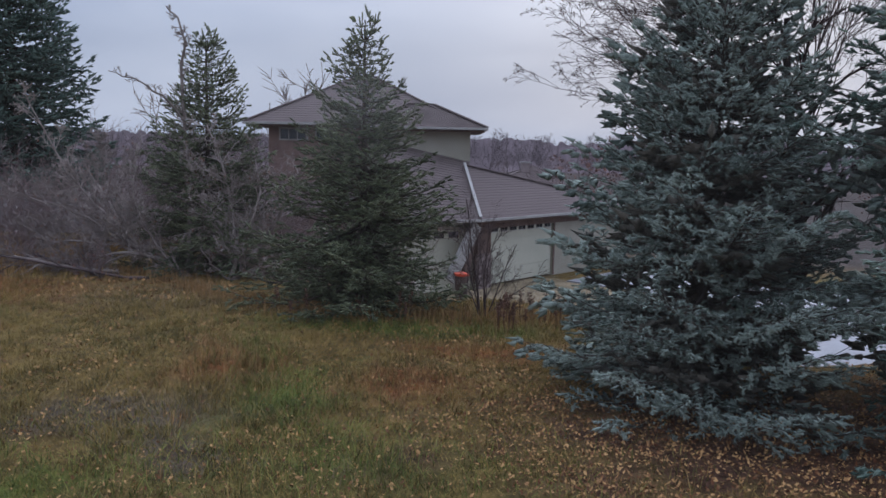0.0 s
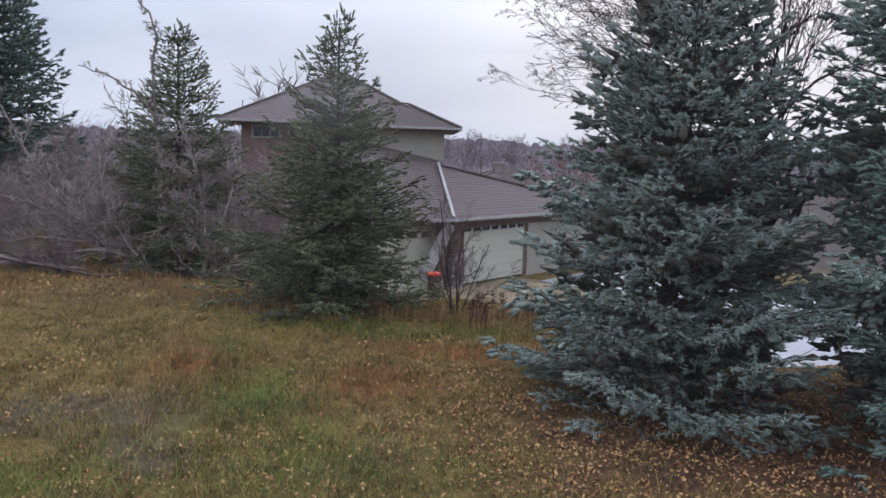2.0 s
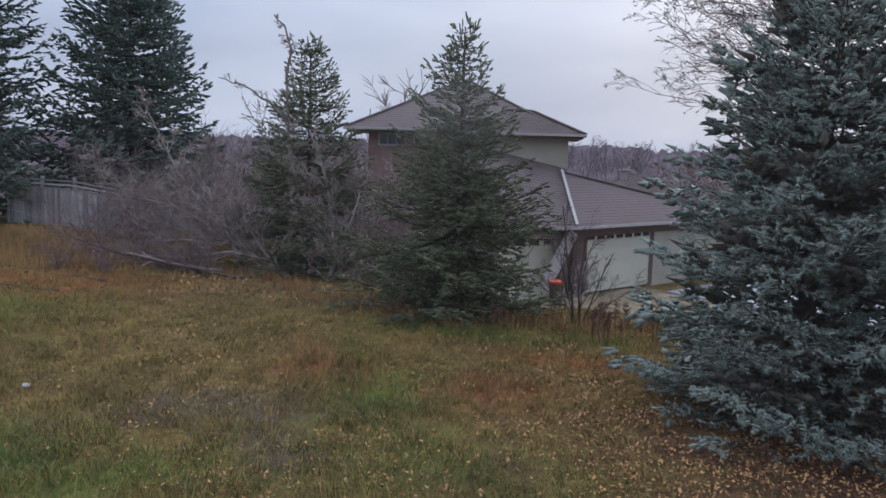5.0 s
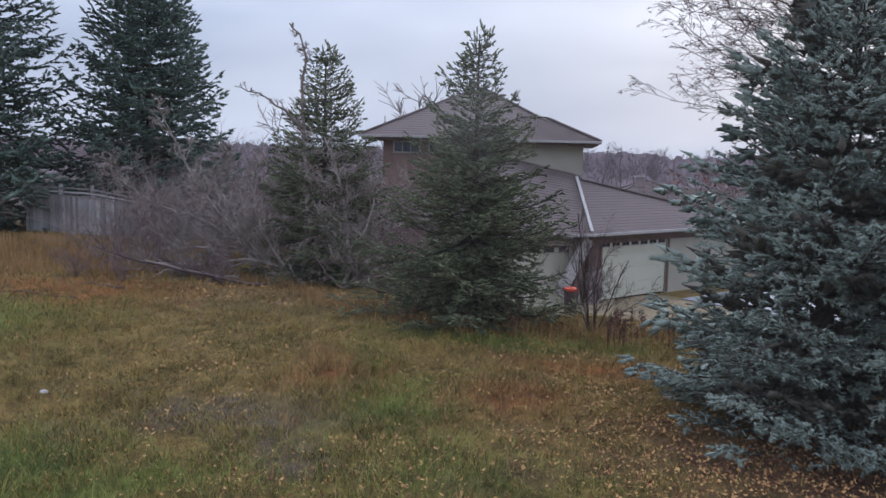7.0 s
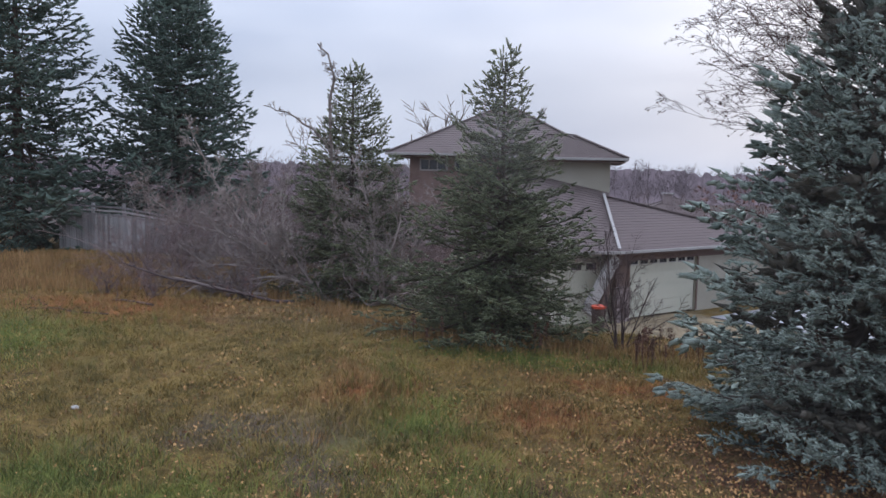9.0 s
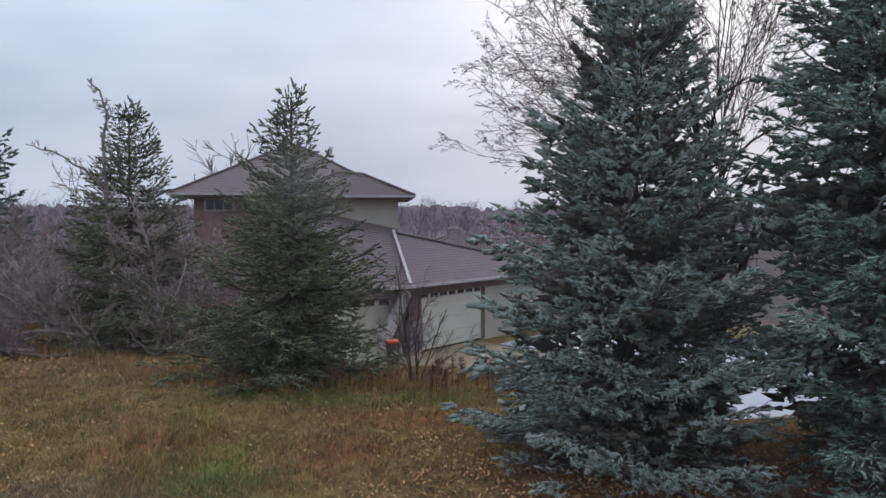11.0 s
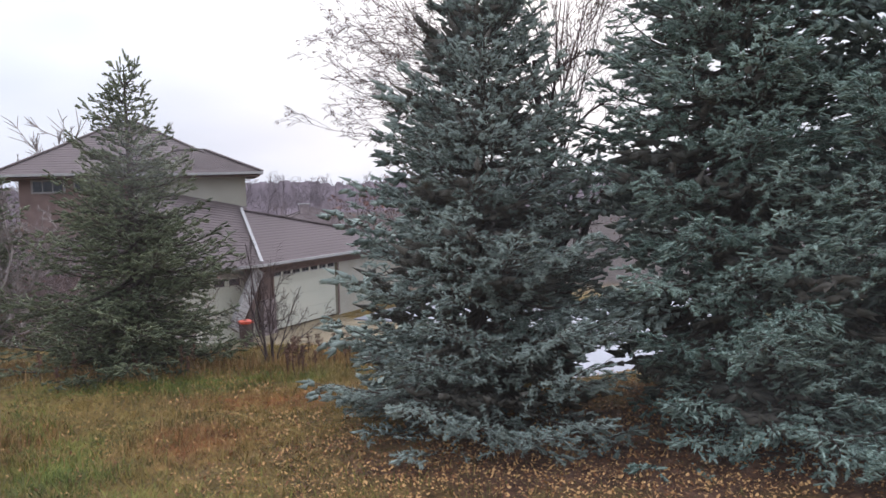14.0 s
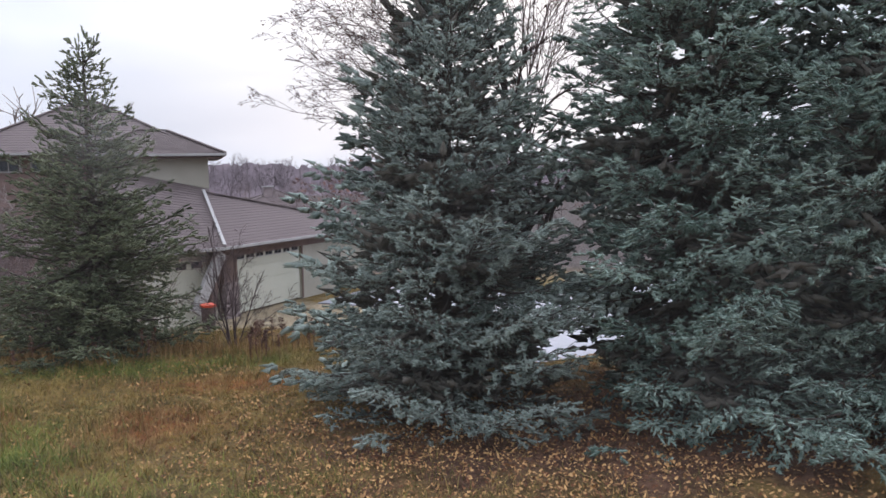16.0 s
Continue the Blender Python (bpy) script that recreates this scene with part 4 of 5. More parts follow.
def build_garage():
    """Hip-roofed garage wing, turned 48 degrees; its local x runs along the door wall."""
    turn = 48
    corner = Vector((1.31, 28.4, 0))
    m = pose(corner.x, corner.y, 0, 0, 0, turn)
    g = thing("garage", m, "garage wing with cream door, stone piers and hip roof", "garage")
    z = 0.58
    A, B, C, D, P = (0, 0, z), (11.4, 0, z), (11.4, 7.6, z), (0, 7.6, z), (3.12, 3.48, 2.37)
    roof = part("roof", slope_mesh("roof", (A, B, P, P), rows=20), g)
    for quad in ((B, C, P, P), (C, D, P, P), (D, A, P, P)):
        part("slope", slope_mesh("slope", quad), roof)
    me, mm = beam("ridge_cap", (B[0], B[1], z + 0.05), (P[0], P[1], P[2] + 0.05), 0.2, 0.05, SHINGLE)
    part("ridge_cap", me, roof, mm)
    for a, b in ((A, B), (B, C), (C, D)):
        me, mm = beam("gutter", (a[0], a[1], z - 0.03), (b[0], b[1], z - 0.03), 0.1, 0.1, TRIM)
        part("gutter", me, roof, mm)
    part("soffit", block("soffit", [(0.1, 11.2, 0.08, 7.4, z - 0.16, z - 0.11)], FASCIA), roof)
    base = -2.2
    # walls butt against the door opening
    part("wall", block("wall", [(5.35, 10.8, 0.55, 0.75, base, z - 0.17), (1.25, 5.35, 0.55, 0.75, 0.28, z - 0.17)], STUCCO), g)
    part("wall", block("wall", [(0.55, 1.249, 0.55, 0.75, base, z - 0.17)], FASCIA), g, label="dark brown wall beside the door")
    part("wall", block("wall", [(0.55, 0.75, 0.752, 7.0, base, z - 0.17)], STUCCO), g)
    part("wall", block("wall", [(10.6, 10.8, 0.75, 7.0, base, z - 0.17)], STUCCO), g)
    part("wall", block("wall", [(0.75, 10.6, 6.8, 7.0, base, z - 0.17)], STUCCO), g)
    part("frieze", block("frieze", [(0.5, 10.85, 0.5, 0.545, z - 0.42, z - 0.172)], FASCIA), g, label="brown painted frieze board")
    door = part("garage_door", block("garage_door", [(1.27, 5.33, 0.66, 0.70, -1.95, 0.27)], DOOR_PAINT), g)
    for i in range(4):
        part("panel", block("panel", [(1.29, 5.31, 0.635, 0.658, -1.94 + i * 0.55, -1.94 + i * 0.55 + 0.535)], DOOR_PAINT, 0.006), door)
    for i in range(7):
        a = 1.36 + i * 0.57
        lite = part("lite", block("lite", [(a, a + 0.46, 0.622, 0.632, 0.0 - 0.02, 0.21)], TRIM), door)
        for j in range(2):
            part("pane", block("pane", [(a + 0.03 + j * 0.21, a + 0.22 + j * 0.21, 0.616, 0.621, 0.02, 0.18)], DARK_GLASS), lite)
    part("door_trim", block("door_trim", [(1.17, 1.265, 0.52, 0.549, -1.95, 0.36), (5.335, 5.43, 0.52, 0.549, -1.95, 0.36)], FASCIA), g)
    rng = random.Random(4)
    pier = part("stone_pier", block("stone_pier", [(0.42, 1.12, 0.40, 0.548, base, -0.75)], STONE), g, label="stacked stone pier")
    for row in range(13):
        x = 0.42
        while x < 1.1:
            w = min(rng.uniform(0.16, 0.36), 1.12 - x)
            h = -2.1 + row * 0.104
            part("stone", block("stone", [(x + 0.006, x + w - 0.006, 0.365 + rng.uniform(-0.015, 0.012), 0.399, h, h + 0.094)], STONE), pier)
            x += w
    # slanting white strut under the eave corner with a dark post behind
    me, mm = beam("strut", (0.1, 0.25, 0.40), (-1.2, 0.35, -1.5), 0.16, 0.46, TRIM)
    part("strut", me, g, mm, "slanting white strut under the eave")
    me, mm = beam("post", (0.35, 0.5, 0.42), (-0.5, 0.5, -2.1), 0.2, 0.3, FASCIA)
    part("post", me, g, mm)
    # pale metal flashing over the near hip, a vent on the ridge
    me, mm = beam("hip_flashing", (0.0, 0.0, z + 0.11), (3.12, 3.48, 2.50), 0.11, 0.03, TRIM)
    part("hip_flashing", me, roof, mm, "pale metal hip flashing")


build_garage()


def build_bin():
    b = thing("bin", pose(0.62, 25.9, float(ground_z(0.62, 25.9))), "brown plastic bin with a bright red lid", "bin")
    v, f = tubes([([(0, 0, 0), (0, 0, 0.5), (0, 0, 1.0)], 0.19, 0.23)], 16)
    part("body", mesh("body", v, f, BIN_BROWN, smooth=True), b)
    v, f = tubes([([(0, 0, 1.0), (0, 0, 1.03), (0, 0, 1.07)], 0.26, 0.26), ([(0, 0, 1.07), (0, 0, 1.1), (0, 0, 1.12)], 0.26, 0.03)], 16)
    part("lid", mesh("lid", v, f, RED, smooth=True), b, label="bright red lid")


build_bin()


def build_far_house():
    h = thing("far_house", pose(8.6, 76, -1.0), "distant grey-roofed house among bare trees", "house")
    part("wall", block("wall", [(-3.5, 3.5, 0, 7, -1, 1.0)], STUCCO), h)
    hip_roof(h, -4, 4, -0.5, 7.5, 1.0, 2.6)
    part("chimney", block("chimney", [(-1.2, -0.4, 2, 2.8, 1.0, 2.9)], STONE), h)
    part("cap", block("cap", [(-1.35, -0.25, 1.85, 2.95, 2.905, 3.02)], TRIM), h)


build_far_house()


# ---- wooden fence ----
def build_fence():
    fence = thing("fence", pose(0, 0, 0), "weathered grey board fence with an open top rail", "fence")
    corner = Vector((-15.85, 26.0, 0))
    rng = random.Random(7)
    runs = ((Vector((-19.5, 27.6, 0)), 0.0), (Vector((-11.6, 27.8, 0)), -0.85))
    for end, drop in runs:
        d = end - corner
        n = int(d.length / 0.15)
        u = d.normalized()
        angle = math.degrees(math.atan2(u.y, u.x))
        board = block("board", [(0, 0.138, -0.012, 0.012, 0, 1.32)], FENCE_WOOD, 0.003)
        slope = lambda s: drop * s / d.length
        for i in range(n):
            p = corner + u * (i * 0.15)
            part("board", board, fence, pose(p.x, p.y, float(ground_z(p.x, p.y)) + 0.03 + slope(i * 0.15) + rng.uniform(-0.02, 0.02), 0, rng.uniform(-0.6, 0.6), angle))
        for zz in (1.36, 1.5, 1.64):
            a = corner + Vector((0, 0, zz + 0.05))
            b = end + Vector((0, 0, zz + 0.05 + drop))
            me, m = beam("rail", a, b, 0.05, 0.06, FENCE_WOOD)
            part("rail", me, fence, m)
        for k in range(int(d.length / 1.8) + 1):
            p = corner + u * (k * 1.8)
            part("post", block("post", [(-0.05, 0.05, -0.05, 0.05, -0.3, 1.74)], FENCE_WOOD, 0.006), fence, pose(p.x, p.y + 0.07, float(ground_z(p.x, p.y)) + slope(k * 1.8), 0, 0, angle))


build_fence()


# ---- far woods ----
def wood_mesh(seed, height, kids):
    """One bare forest tree: trunk, limbs and a haze of fine twigs."""
    rng = np.random.default_rng(seed)
    out, tips = [[] for _ in range(len(kids) + 1)], []
    grow(rng, (0, 0, -0.3), (rng.uniform(-0.05, 0.05), 0, 1), height, 0.009 * height, len(kids) + 1, 0.06, 0.02, (22, 60), kids, 0.44, out, tips)
    return out, tips


def far_woods(name, label, mat, rows, seed, leaf=None, share=0.0, leaf_size=0.3, least=0.01, kids=(12, 8)):
    """A belt of bare trees, joined into one object."""
    rng = random.Random(seed)
    kinds = []
    for k in range(5):
        out, tips = wood_mesh(seed + k, 8.0, kids)
        lines = [(p, max(a, least), max(b, least * 0.6)) for level in out for p, a, b in level]
        v, f = tubes(lines, 3)
        kinds.append((v, f, np.array(tips)))
    V, F, n, LP = [], [], 0, []
    for x, y, h in rows:
        v, f, tips = kinds[rng.randrange(5)]
        a, s = rng.uniform(0, 6.28), h / 8.0
        rot = np.array([[math.cos(a), -math.sin(a), 0], [math.sin(a), math.cos(a), 0], [0, 0, 1]]) * s
        at = np.array([x, y, float(ground_z(x, y))])
        V.append(v @ rot.T + at)
        F.append(f + n)
        n += len(v)
        if leaf:
            t = tips[np.array([rng.random() < share for _ in tips])]
            LP.append(t @ rot.T + at)
    tagged(new(name, mesh(name, np.concatenate(V), np.concatenate(F), mat)), label, "woods", kind="stuff")
    if leaf:
        v, f = leaf_cards(np.concatenate(LP), leaf_size, np.random.default_rng(seed))
        tagged(new("russet_leaves", mesh("russet_leaves", v, f, leaf)), "russet withered leaves still hanging on far oaks", "leaves", kind="stuff")


def wooded_hill():
    """The dark wooded rise behind the far trees, with an uneven crest."""
    a = np.linspace(-1.25, 1.3, 900)
    V, F = [], []
    rng = random.Random(77)
    for i, t in enumerate(a):
        d = 150.0
        crest = 4.9 + 0.6 * noise.noise((t * 9, 0, 0)) + 0.7 * noise.noise((t * 42, 3, 0)) + 0.6 * noise.noise((t * 130, 5, 0)) + rng.uniform(-0.22, 0.22)
        for dd, z in ((-14, -3.0), (-6, 0.4), (0, crest), (25, -3.0)):
            V.append(((d + dd) * math.sin(t), (d + dd) * math.cos(t), z))
        if i:
            k = 4 * i
            F += [(k - 4 + j, k + j, k + j + 1, k - 3 + j) for j in range(3)]
    tagged(new("backdrop", mesh("backdrop", V, F, WOODED)), "purple-grey wooded rise along the horizon", "hill", kind="structure")


wooded_hill()
rw = random.Random(100)
far_woods("far_woods", "purple-grey belt of bare woods along the horizon", FAR_TWIG, [(rw.uniform(-78, 70), rw.uniform(100, 146), rw.uniform(5.0, 6.4)) for _ in range(170)], 101, least=0.024, kids=(12, 8))
far_woods("near_woods", "bare brown trees behind the thicket and the house", PURPLE_TWIG, [(rw.uniform(-34, -9), rw.uniform(40, 60), rw.uniform(4.2, 6.0)) for _ in range(70)] + [(rw.uniform(4, 32), rw.uniform(56, 80), rw.uniform(3.0, 4.4)) for _ in range(50)], 111, least=0.013, kids=(12, 6))
far_woods("oak_trees", "bare oaks with russet leaves beyond the garage", PURPLE_TWIG, [(7.9, 42, 5.0), (9.4, 43, 5.4), (10.6, 47, 5.6), (15, 42, 4.6), (18.5, 44, 5.2), (22, 40, 5.2), (27, 44, 5.5)], 121, RUSSET, 0.6, 0.17, 0.012, (14, 10))
far_woods("roof_line_trees", "bare pale trees rising behind the house roof", GREY_TWIG, [(-7.6, 50, 9.3), (-6.0, 52, 9.4), (-4.4, 49, 9.0), (-9.2, 51, 8.6), (-15.0, 46, 8.2), (-17.0, 45, 7.2)], 131, least=0.026, kids=(11, 8))


# ---- grass, weeds, leaves ----
def blades(name, label, mat, P, height, width, seed, bend=0.5, short=False):
    rng = np.random.default_rng(seed)
    n = len(P)
    z = ground_z(P[:, 0], P[:, 1])
    base = np.column_stack([P, z])
    a = rng.uniform(0, 6.283, n)
    h = height * rng.uniform(0.5, 1.3, n)
    w = width * rng.uniform(0.7, 1.3, n)
    s = np.column_stack([np.cos(a), np.sin(a), np.zeros(n)]) * w[:, None]
    t = rng.uniform(0, 6.283, n)
    lean = np.column_stack([np.cos(t), np.sin(t), np.zeros(n)]) * (h * rng.uniform(0, 1, n) * bend)[:, None]
    mid = base + lean * 0.35 + np.column_stack([np.zeros((n, 2)), h * 0.62])
    tip = base + lean + np.column_stack([np.zeros((n, 2)), h * 0.95])
    if short:
        v = np.stack([base - s, base + s, tip], 1).reshape(-1, 3)
        return tagged(new(name, mesh(name, v, np.arange(n * 3).reshape(-1, 3), mat)), label, "grass", kind="stuff")
    v = np.stack([base - s, base + s, mid + s * 0.6, mid - s * 0.6, tip], 1).reshape(-1, 3)
    k = np.arange(n)[:, None] * 5
    f = np.concatenate([k + np.array([[0, 1, 2]]), k + np.array([[0, 2, 3]]), k + np.array([[3, 2, 4]])])
    return tagged(new(name, mesh(name, v, f, mat)), label, "grass", kind="stuff")


def field(seed, n, x0, x1, y0, y1, keep=None):
    """Random spots over a stretch of lawn, denser where a noise is high; keep(x, y) gives the chance."""
    rng = np.random.default_rng(seed)
    P = rng.uniform((x0, y0), (x1, y1), (n, 2))
    if keep is not None:
        P = P[rng.random(n) < keep(P[:, 0], P[:, 1])]
    return P


def blob(x, y, cx, cy, rx, ry, turn=0.0):
    c, s = math.cos(radians(turn)), math.sin(radians(turn))
    u, w = ((x - cx) * c + (y - cy) * s) / rx, (-(x - cx) * s + (y - cy) * c) / ry
    return np.exp(-(u * u + w * w) * 1.2)


def green_spots(x, y):
    return np.clip(blob(x, y, -1.95, 9.9, 0.5, 2.0, 24) + blob(x, y, -5.4, 6.6, 2.3, 1.2) + 0.45 * blob(x, y, -1.2, 7.4, 2.2, 1.1) + 0.8 * blob(x, y, -11, 12.2, 2.4, 2.6) + 0.7 * blob(x, y, -0.6, 13.5, 2.4, 0.5), 0, 1)


STRAY_TUFTS = ((-8.0, 11.6), (-7.6, 10.7), (-5.2, 8.8), (-6.4, 11.1), (-2.6, 7.0), (-0.9, 6.9), (-2.9, 8.5), (-7.0, 12.6))


def rust_spots(x, y):
    return np.clip(0.7 * blob(x, y, -0.4, 10.2, 0.9, 0.8, -20) + 1.3 * blob(x, y, -2.75, 10.6, 1.0, 0.4, -50) + 1.2 * blob(x, y, -3.25, 9.7, 0.3, 0.3) + 0.4 * blob(x, y, 0.6, 12.2, 1.6, 0.7) + 0.4 * blob(x, y, -9.6, 16.4, 3.6, 1.2) + sum(blob(x, y, cx, cy, 0.16, 0.13) for cx, cy in STRAY_TUFTS), 0, 1)


def patches(x, y):
    return np.clip(green_spots(x, y) + rust_spots(x, y), 0, 1)


def under_trees(x, y):
    return np.clip(blob(x, y, 5.4, 8.2, 5.0, 2.6, -8) * 1.6, 0, 1)


def wave(x, y):
    return 0.5 + 0.5 * np.sin(x * 1.7 + 2 * np.sin(y * 0.9)) * np.sin(y * 1.3 + 1.5 * np.sin(x * 0.7 + 1))


blades("grass", "short matted olive and straw lawn grass", TURF_BLADE, field(1, 330000, -9, 5, 5.4, 17, lambda x, y: (1 - 0.92 * under_trees(x, y)) * (1 - 0.7 * patches(x, y)) * (0.25 + 0.75 * wave(x * 2.3, y * 1.9)) * np.clip(9.5 / y, 0.3, 1)), 0.05, 0.0045, 1, 2.4, True)
blades("grass", "short olive lawn grass farther out", TURF_BLADE, field(2, 40000, -20, -8, 9, 27), 0.10, 0.009, 2, 1.6, True)
blades("grass", "longer matted tufts in the lawn", TURF_BLADE, field(12, 150000, -9, 4, 5.4, 16.5, lambda x, y: (1 - 0.95 * under_trees(x, y)) * np.clip(wave(x * 4.3 + 1, y * 3.7) * wave(x * 1.9, y * 2.3 + 2) * 2 - 0.25, 0, 1) * np.clip(9.5 / y, 0.3, 1)), 0.13, 0.004, 12, 1.7)
blades("green_grass", "tufts of green grass in the lawn", GREEN_BLADE, field(3, 190000, -13, 3, 5.4, 16, lambda x, y: green_spots(x, y) * (0.1 + 0.9 * wave(x * 3.1, y * 2.7))), 0.15, 0.0045, 3, 1.9)
blades("rust_grass", "rust-coloured dry bluestem grass tufts", RUST_BLADE, field(4, 110000, -11, 2.6, 7, 18, lambda x, y: rust_spots(x, y) * (0.12 + 0.88 * wave(x * 3.4, y * 3))), 0.17, 0.0045, 4, 1.1)
blades("straw_grass", "pale straw-coloured dry grass", STRAW_BLADE, field(5, 60000, -9, 3, 6, 19, lambda x, y: np.clip(0.3 * blob(x, y, -3.4, 8.7, 1.6, 0.7, -15) + 0.7 * blob(x, y, -2.6, 9.2, 0.35, 0.3) + 0.35 * blob(x, y, -5.4, 15.5, 2.6, 1.6) + 0.6 * blob(x, y, -1.0, 7.2, 0.35, 0.25) + 0.5 * blob(x, y, -6.2, 16.9, 1.6, 0.6), 0, 1)), 0.13, 0.005, 5, 1.5)
blades("tall_dry_grass", "tall brown dry grass along the crest", RUST_BLADE, field(6, 26000, -8.5, 2.6, 13.4, 19.2, lambda x, y: np.exp(-((y - (14.3 + np.clip((-2.6 - x), 0, 4) * 1.05)) / 0.55) ** 2) * (0.2 + 0.8 * wave(x * 3, y))), 0.28, 0.006, 6, 0.6)
blades("tall_dry_grass", "tall brown grass by the fence", RUST_BLADE, field(7, 22000, -20, -9, 17.5, 25.2, lambda x, y: 0.25 + 0.75 * wave(x, y)), 0.26, 0.009, 7, 0.5)


def leaf_litter(name, label, P, size, seed):
    rng = np.random.default_rng(seed)
    n = len(P)
    z = ground_z(P[:, 0], P[:, 1]) + rng.uniform(0.015, 0.06, n)
    a = rng.uniform(0, 6.283, n)
    tilt = rng.normal(0, 0.45, (n, 2))
    d = np.column_stack([np.cos(a), np.sin(a), tilt[:, 0]])
    s = np.column_stack([-np.sin(a), np.cos(a), tilt[:, 1]])
    L = size * rng.uniform(0.55, 1.35, (n, 1))
    c = np.column_stack([P, z])
    up = np.array([[0, 0, 1.0]])
    curl = L * rng.uniform(-0.1, 0.35, (n, 1))
    v = np.stack([c - d * L * 0.5 + up * curl, c - d * L * 0.1 + s * L * 0.34, c + d * L * 0.3 + s * L * 0.2, c + d * L * 0.55 + up * curl, c + d * L * 0.3 - s * L * 0.2, c - d * L * 0.1 - s * L * 0.34], 1).reshape(-1, 3)
    k = np.arange(n)[:, None] * 6
    f = np.concatenate([k + np.array([[0, 1, 5]]), k + np.array([[1, 2, 5]]), k + np.array([[2, 4, 5]]), k + np.array([[2, 3, 4]])])
    tagged(new(name, mesh(name, v, f, DRY_LEAF)), label, "leaves", kind="stuff")


leaf_litter("fallen_leaves", "tan and brown fallen leaves in the grass", field(8, 85000, -10, 4, 5.4, 17, lambda x, y: (0.08 + 0.55 * wave(x * 1.3, y * 1.1) ** 2) * np.clip((x + 7) / 6, 0.2, 1)), 0.036, 8)
leaf_litter("fallen_leaves", "thick brown leaf litter below the spruces", field(9, 30000, 0.5, 10, 5.0, 11.5, lambda x, y: 0.25 + 0.75 * under_trees(x, y) * (0.3 + 0.7 * wave(x * 1.5, y * 2))), 0.036, 9)
leaf_litter("fallen_leaves", "pale fallen leaves below the bare tree", field(10, 700, -8.2, -4.6, 15.6, 18.0), 0.06, 10)


def weeds():
    """Dead dock stalks with seed heads at the top of the bank."""
    rng = random.Random(31)
    nr = np.random.default_rng(31)
    for i in range(34):
        x, y = rng.uniform(0.95, 2.35), rng.uniform(13.5, 14.6)
        if i > 26:
            x, y = rng.uniform(-3.0, 0.3), rng.uniform(13.7, 14.2)
        h = rng.uniform(0.3, 0.62)
        w = thing("dead_weed", pose(x, y, float(ground_z(x, y)), 0, 0, rng.uniform(0, 360)), "dead brown weed stalk with a seed head", "weed", "weeds on the bank")
        pts = [(0.03 * math.sin(3 * q), 0.02 * q, h * q) for q in np.linspace(0, 1, 5)]
        v, f = tubes([(pts, 0.007, 0.004)], 4)
        part("stalk", mesh("stalk", v, f, WEED), w)
        q = nr.uniform(0.5, 1.0, 46)
        P = np.column_stack([0.03 * np.sin(3 * q) + nr.normal(0, 0.014, 46), 0.02 * q + nr.normal(0, 0.014, 46), h * q])
        v, f = leaf_cards(P, 0.045, nr)
        part("seed_head", mesh("seed_head", v, f, WEED), w)


weeds()


def build_stone():
    bm = bmesh.new()
    bmesh.ops.create_icosphere(bm, subdivisions=2, radius=0.05)
    for v in bm.verts:
        v.co *= 1 + 0.25 * noise.noise(v.co * 20)
        v.co.z *= 0.55
    me = bpy.data.meshes.new("stone")
    bm.to_mesh(me)
    bm.free()
    me.materials.append(PALE_STONE)
    ob = new("stone", me)
    ob.matrix_basis = pose(-6.06, 8.89, float(ground_z(-6.06, 8.89)) + 0.03)
    tagged(ob, "small pale stone lying in the lawn", "stone")


build_stone()


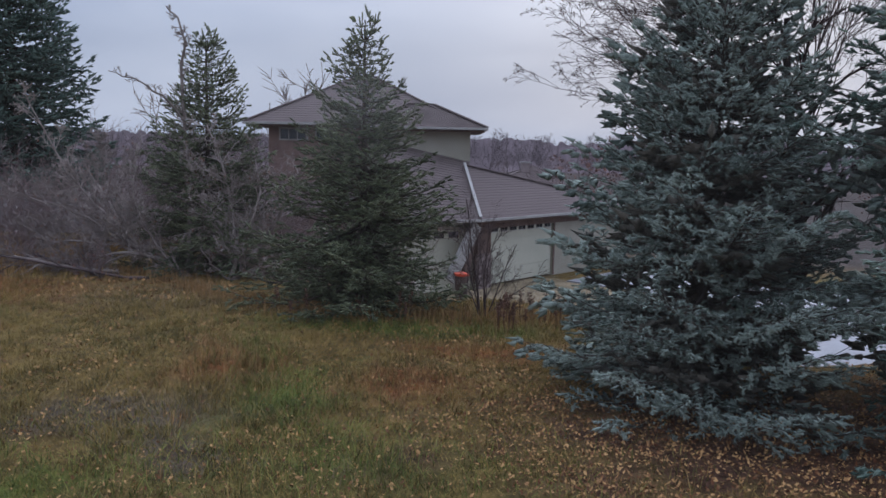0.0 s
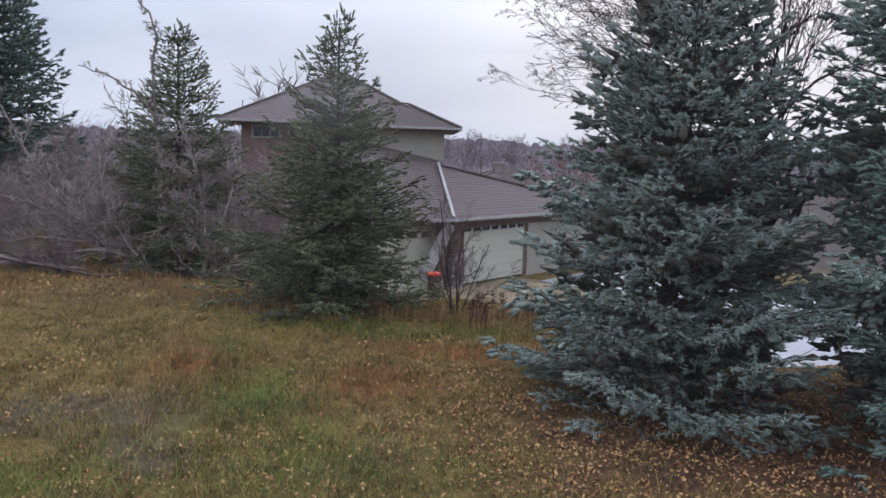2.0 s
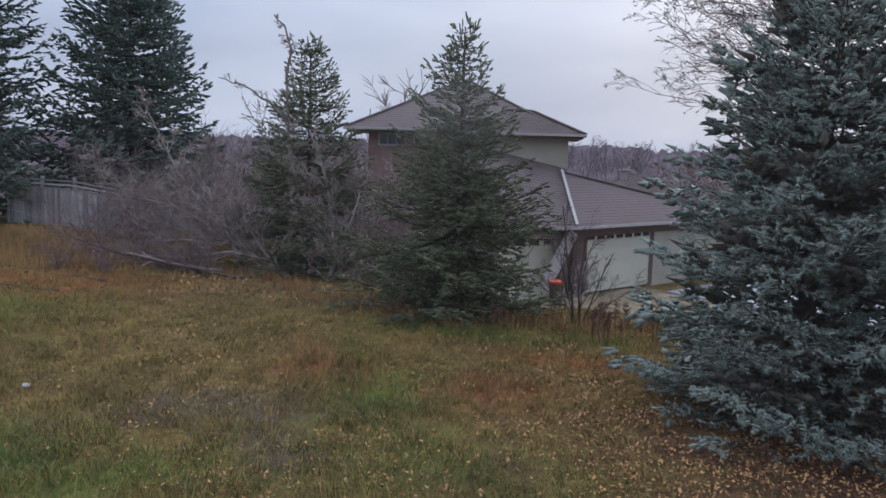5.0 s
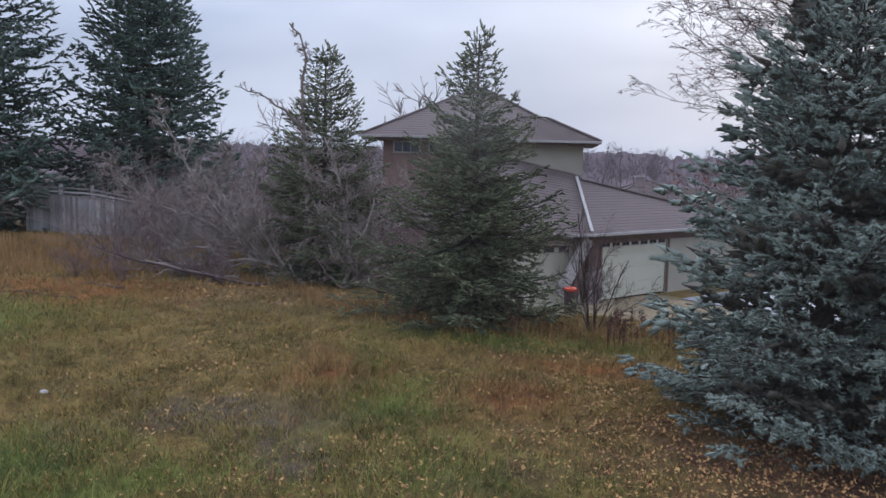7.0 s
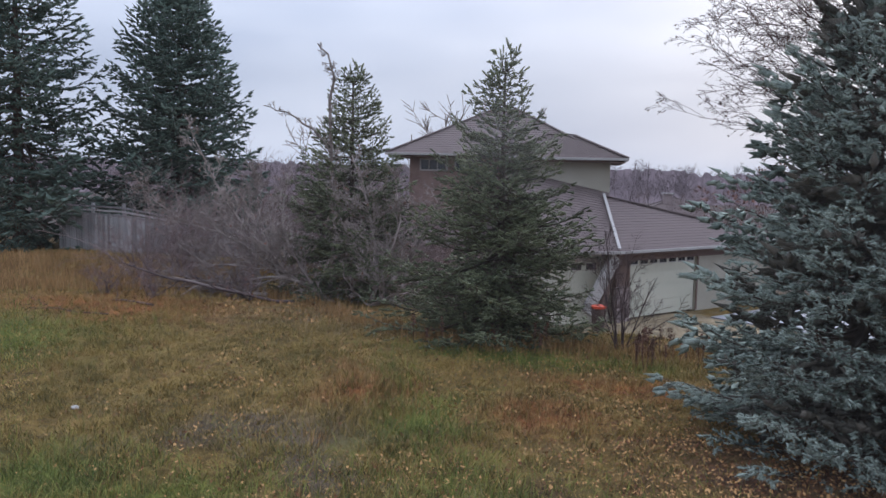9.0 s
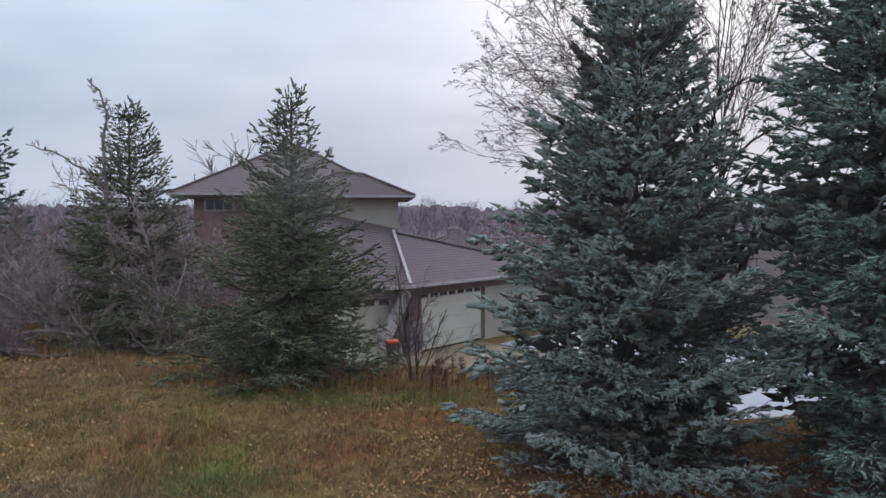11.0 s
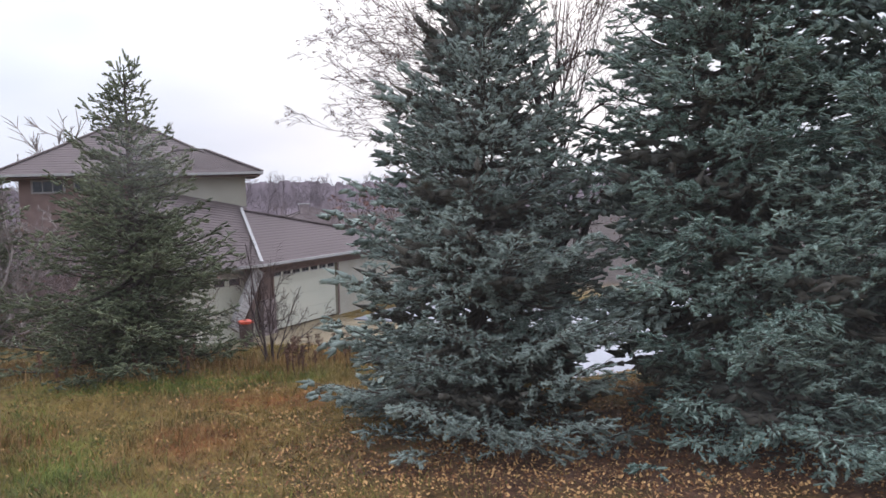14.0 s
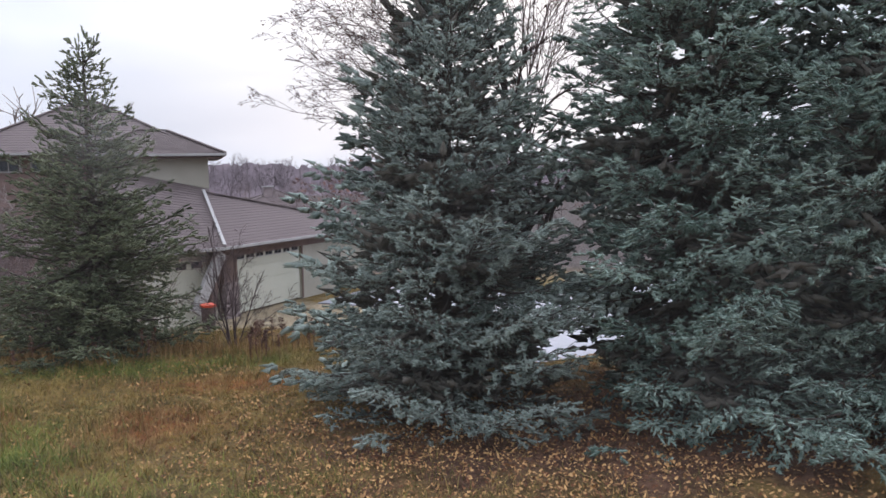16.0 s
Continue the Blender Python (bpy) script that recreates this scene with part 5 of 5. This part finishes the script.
# ---- the room and window from which one looks out ----
def build_room():
    x0, x1, y0, y1, f0, c0 = -2.6, 3.0, -3.6, 0.24, 1.45, 3.95
    L, R, B, T = -0.45, 0.95, 2.15, 3.75
    tagged(new("wall_north", block("wall_north", [(x0, L, y1, 0.44, 0 - 0.3, 4.3), (R, x1, y1, 0.44, -0.3, 4.3), (L, R, y1, 0.44, -0.3, B), (L, R, y1, 0.44, T, 4.3)], STUCCO)), "beige outer wall with a window opening", "wall", kind="structure")
    tagged(new("wall_south", block("wall_south", [(x0, x1, y0 - 0.2, y0, -0.3, 4.3)], PLASTER)), "white plastered room wall", "wall", kind="structure")
    tagged(new("wall_west", block("wall_west", [(x0 - 0.2, x0, y0 - 0.2, 0.44, -0.3, 4.3)], PLASTER)), "white plastered room wall", "wall", kind="structure")
    tagged(new("wall_east", block("wall_east", [(x1, x1 + 0.2, y0 - 0.2, 0.44, -0.3, 4.3)], PLASTER)), "white plastered room wall", "wall", kind="structure")
    tagged(new("floor", block("floor", [(x0, x1, y0, y1, f0 - 0.2, f0)], ROOM_FLOOR)), "brown boarded room floor", "floor", kind="structure")
    tagged(new("ceiling", block("ceiling", [(x0, x1, y0, y1, c0, c0 + 0.2)], PLASTER)), "white room ceiling", "ceiling", kind="structure")
    win = thing("window_1", pose(0, 0, 0), "window with varnished wood frame and grey vinyl sash", "window", kind="structure")
    l, r, b, t = -0.229, 0.75, 2.33, 3.6
    part("wood_frame", block("wood_frame", [(L, l, 0.245, 0.30, B, T), (r, R, 0.245, 0.30, B, T), (l, r, 0.245, 0.30, B, b), (l, r, 0.245, 0.30, t, T)], WINDOW_WOOD), win, label="orange varnished wood frame")
    for name, a, c, mat, e in (("sash", 0.3005, 0.313, VINYL, 0.0), ("gasket", 0.3135, 0.324, GASKET, 0.003), ("bead", 0.3245, 0.333, VINYL, 0.0)):
        part(name, block(name, [(L, l - e, a, c, B, T), (r + e, R, a, c, B, T), (l - e, r + e, a, c, B, b - e), (l - e, r + e, a, c, t + e, T)], mat), win)
    glass = part("pane", mesh("pane", [(l - 0.002, 0.3185, b - 0.002), (r + 0.002, 0.3185, b - 0.002), (r + 0.002, 0.3185, t + 0.002), (l - 0.002, 0.3185, t + 0.002)], [(0, 1, 2, 3)], PANE), win, label="clear glass with a thin film of dust")
    glass.visible_shadow = False


build_room()
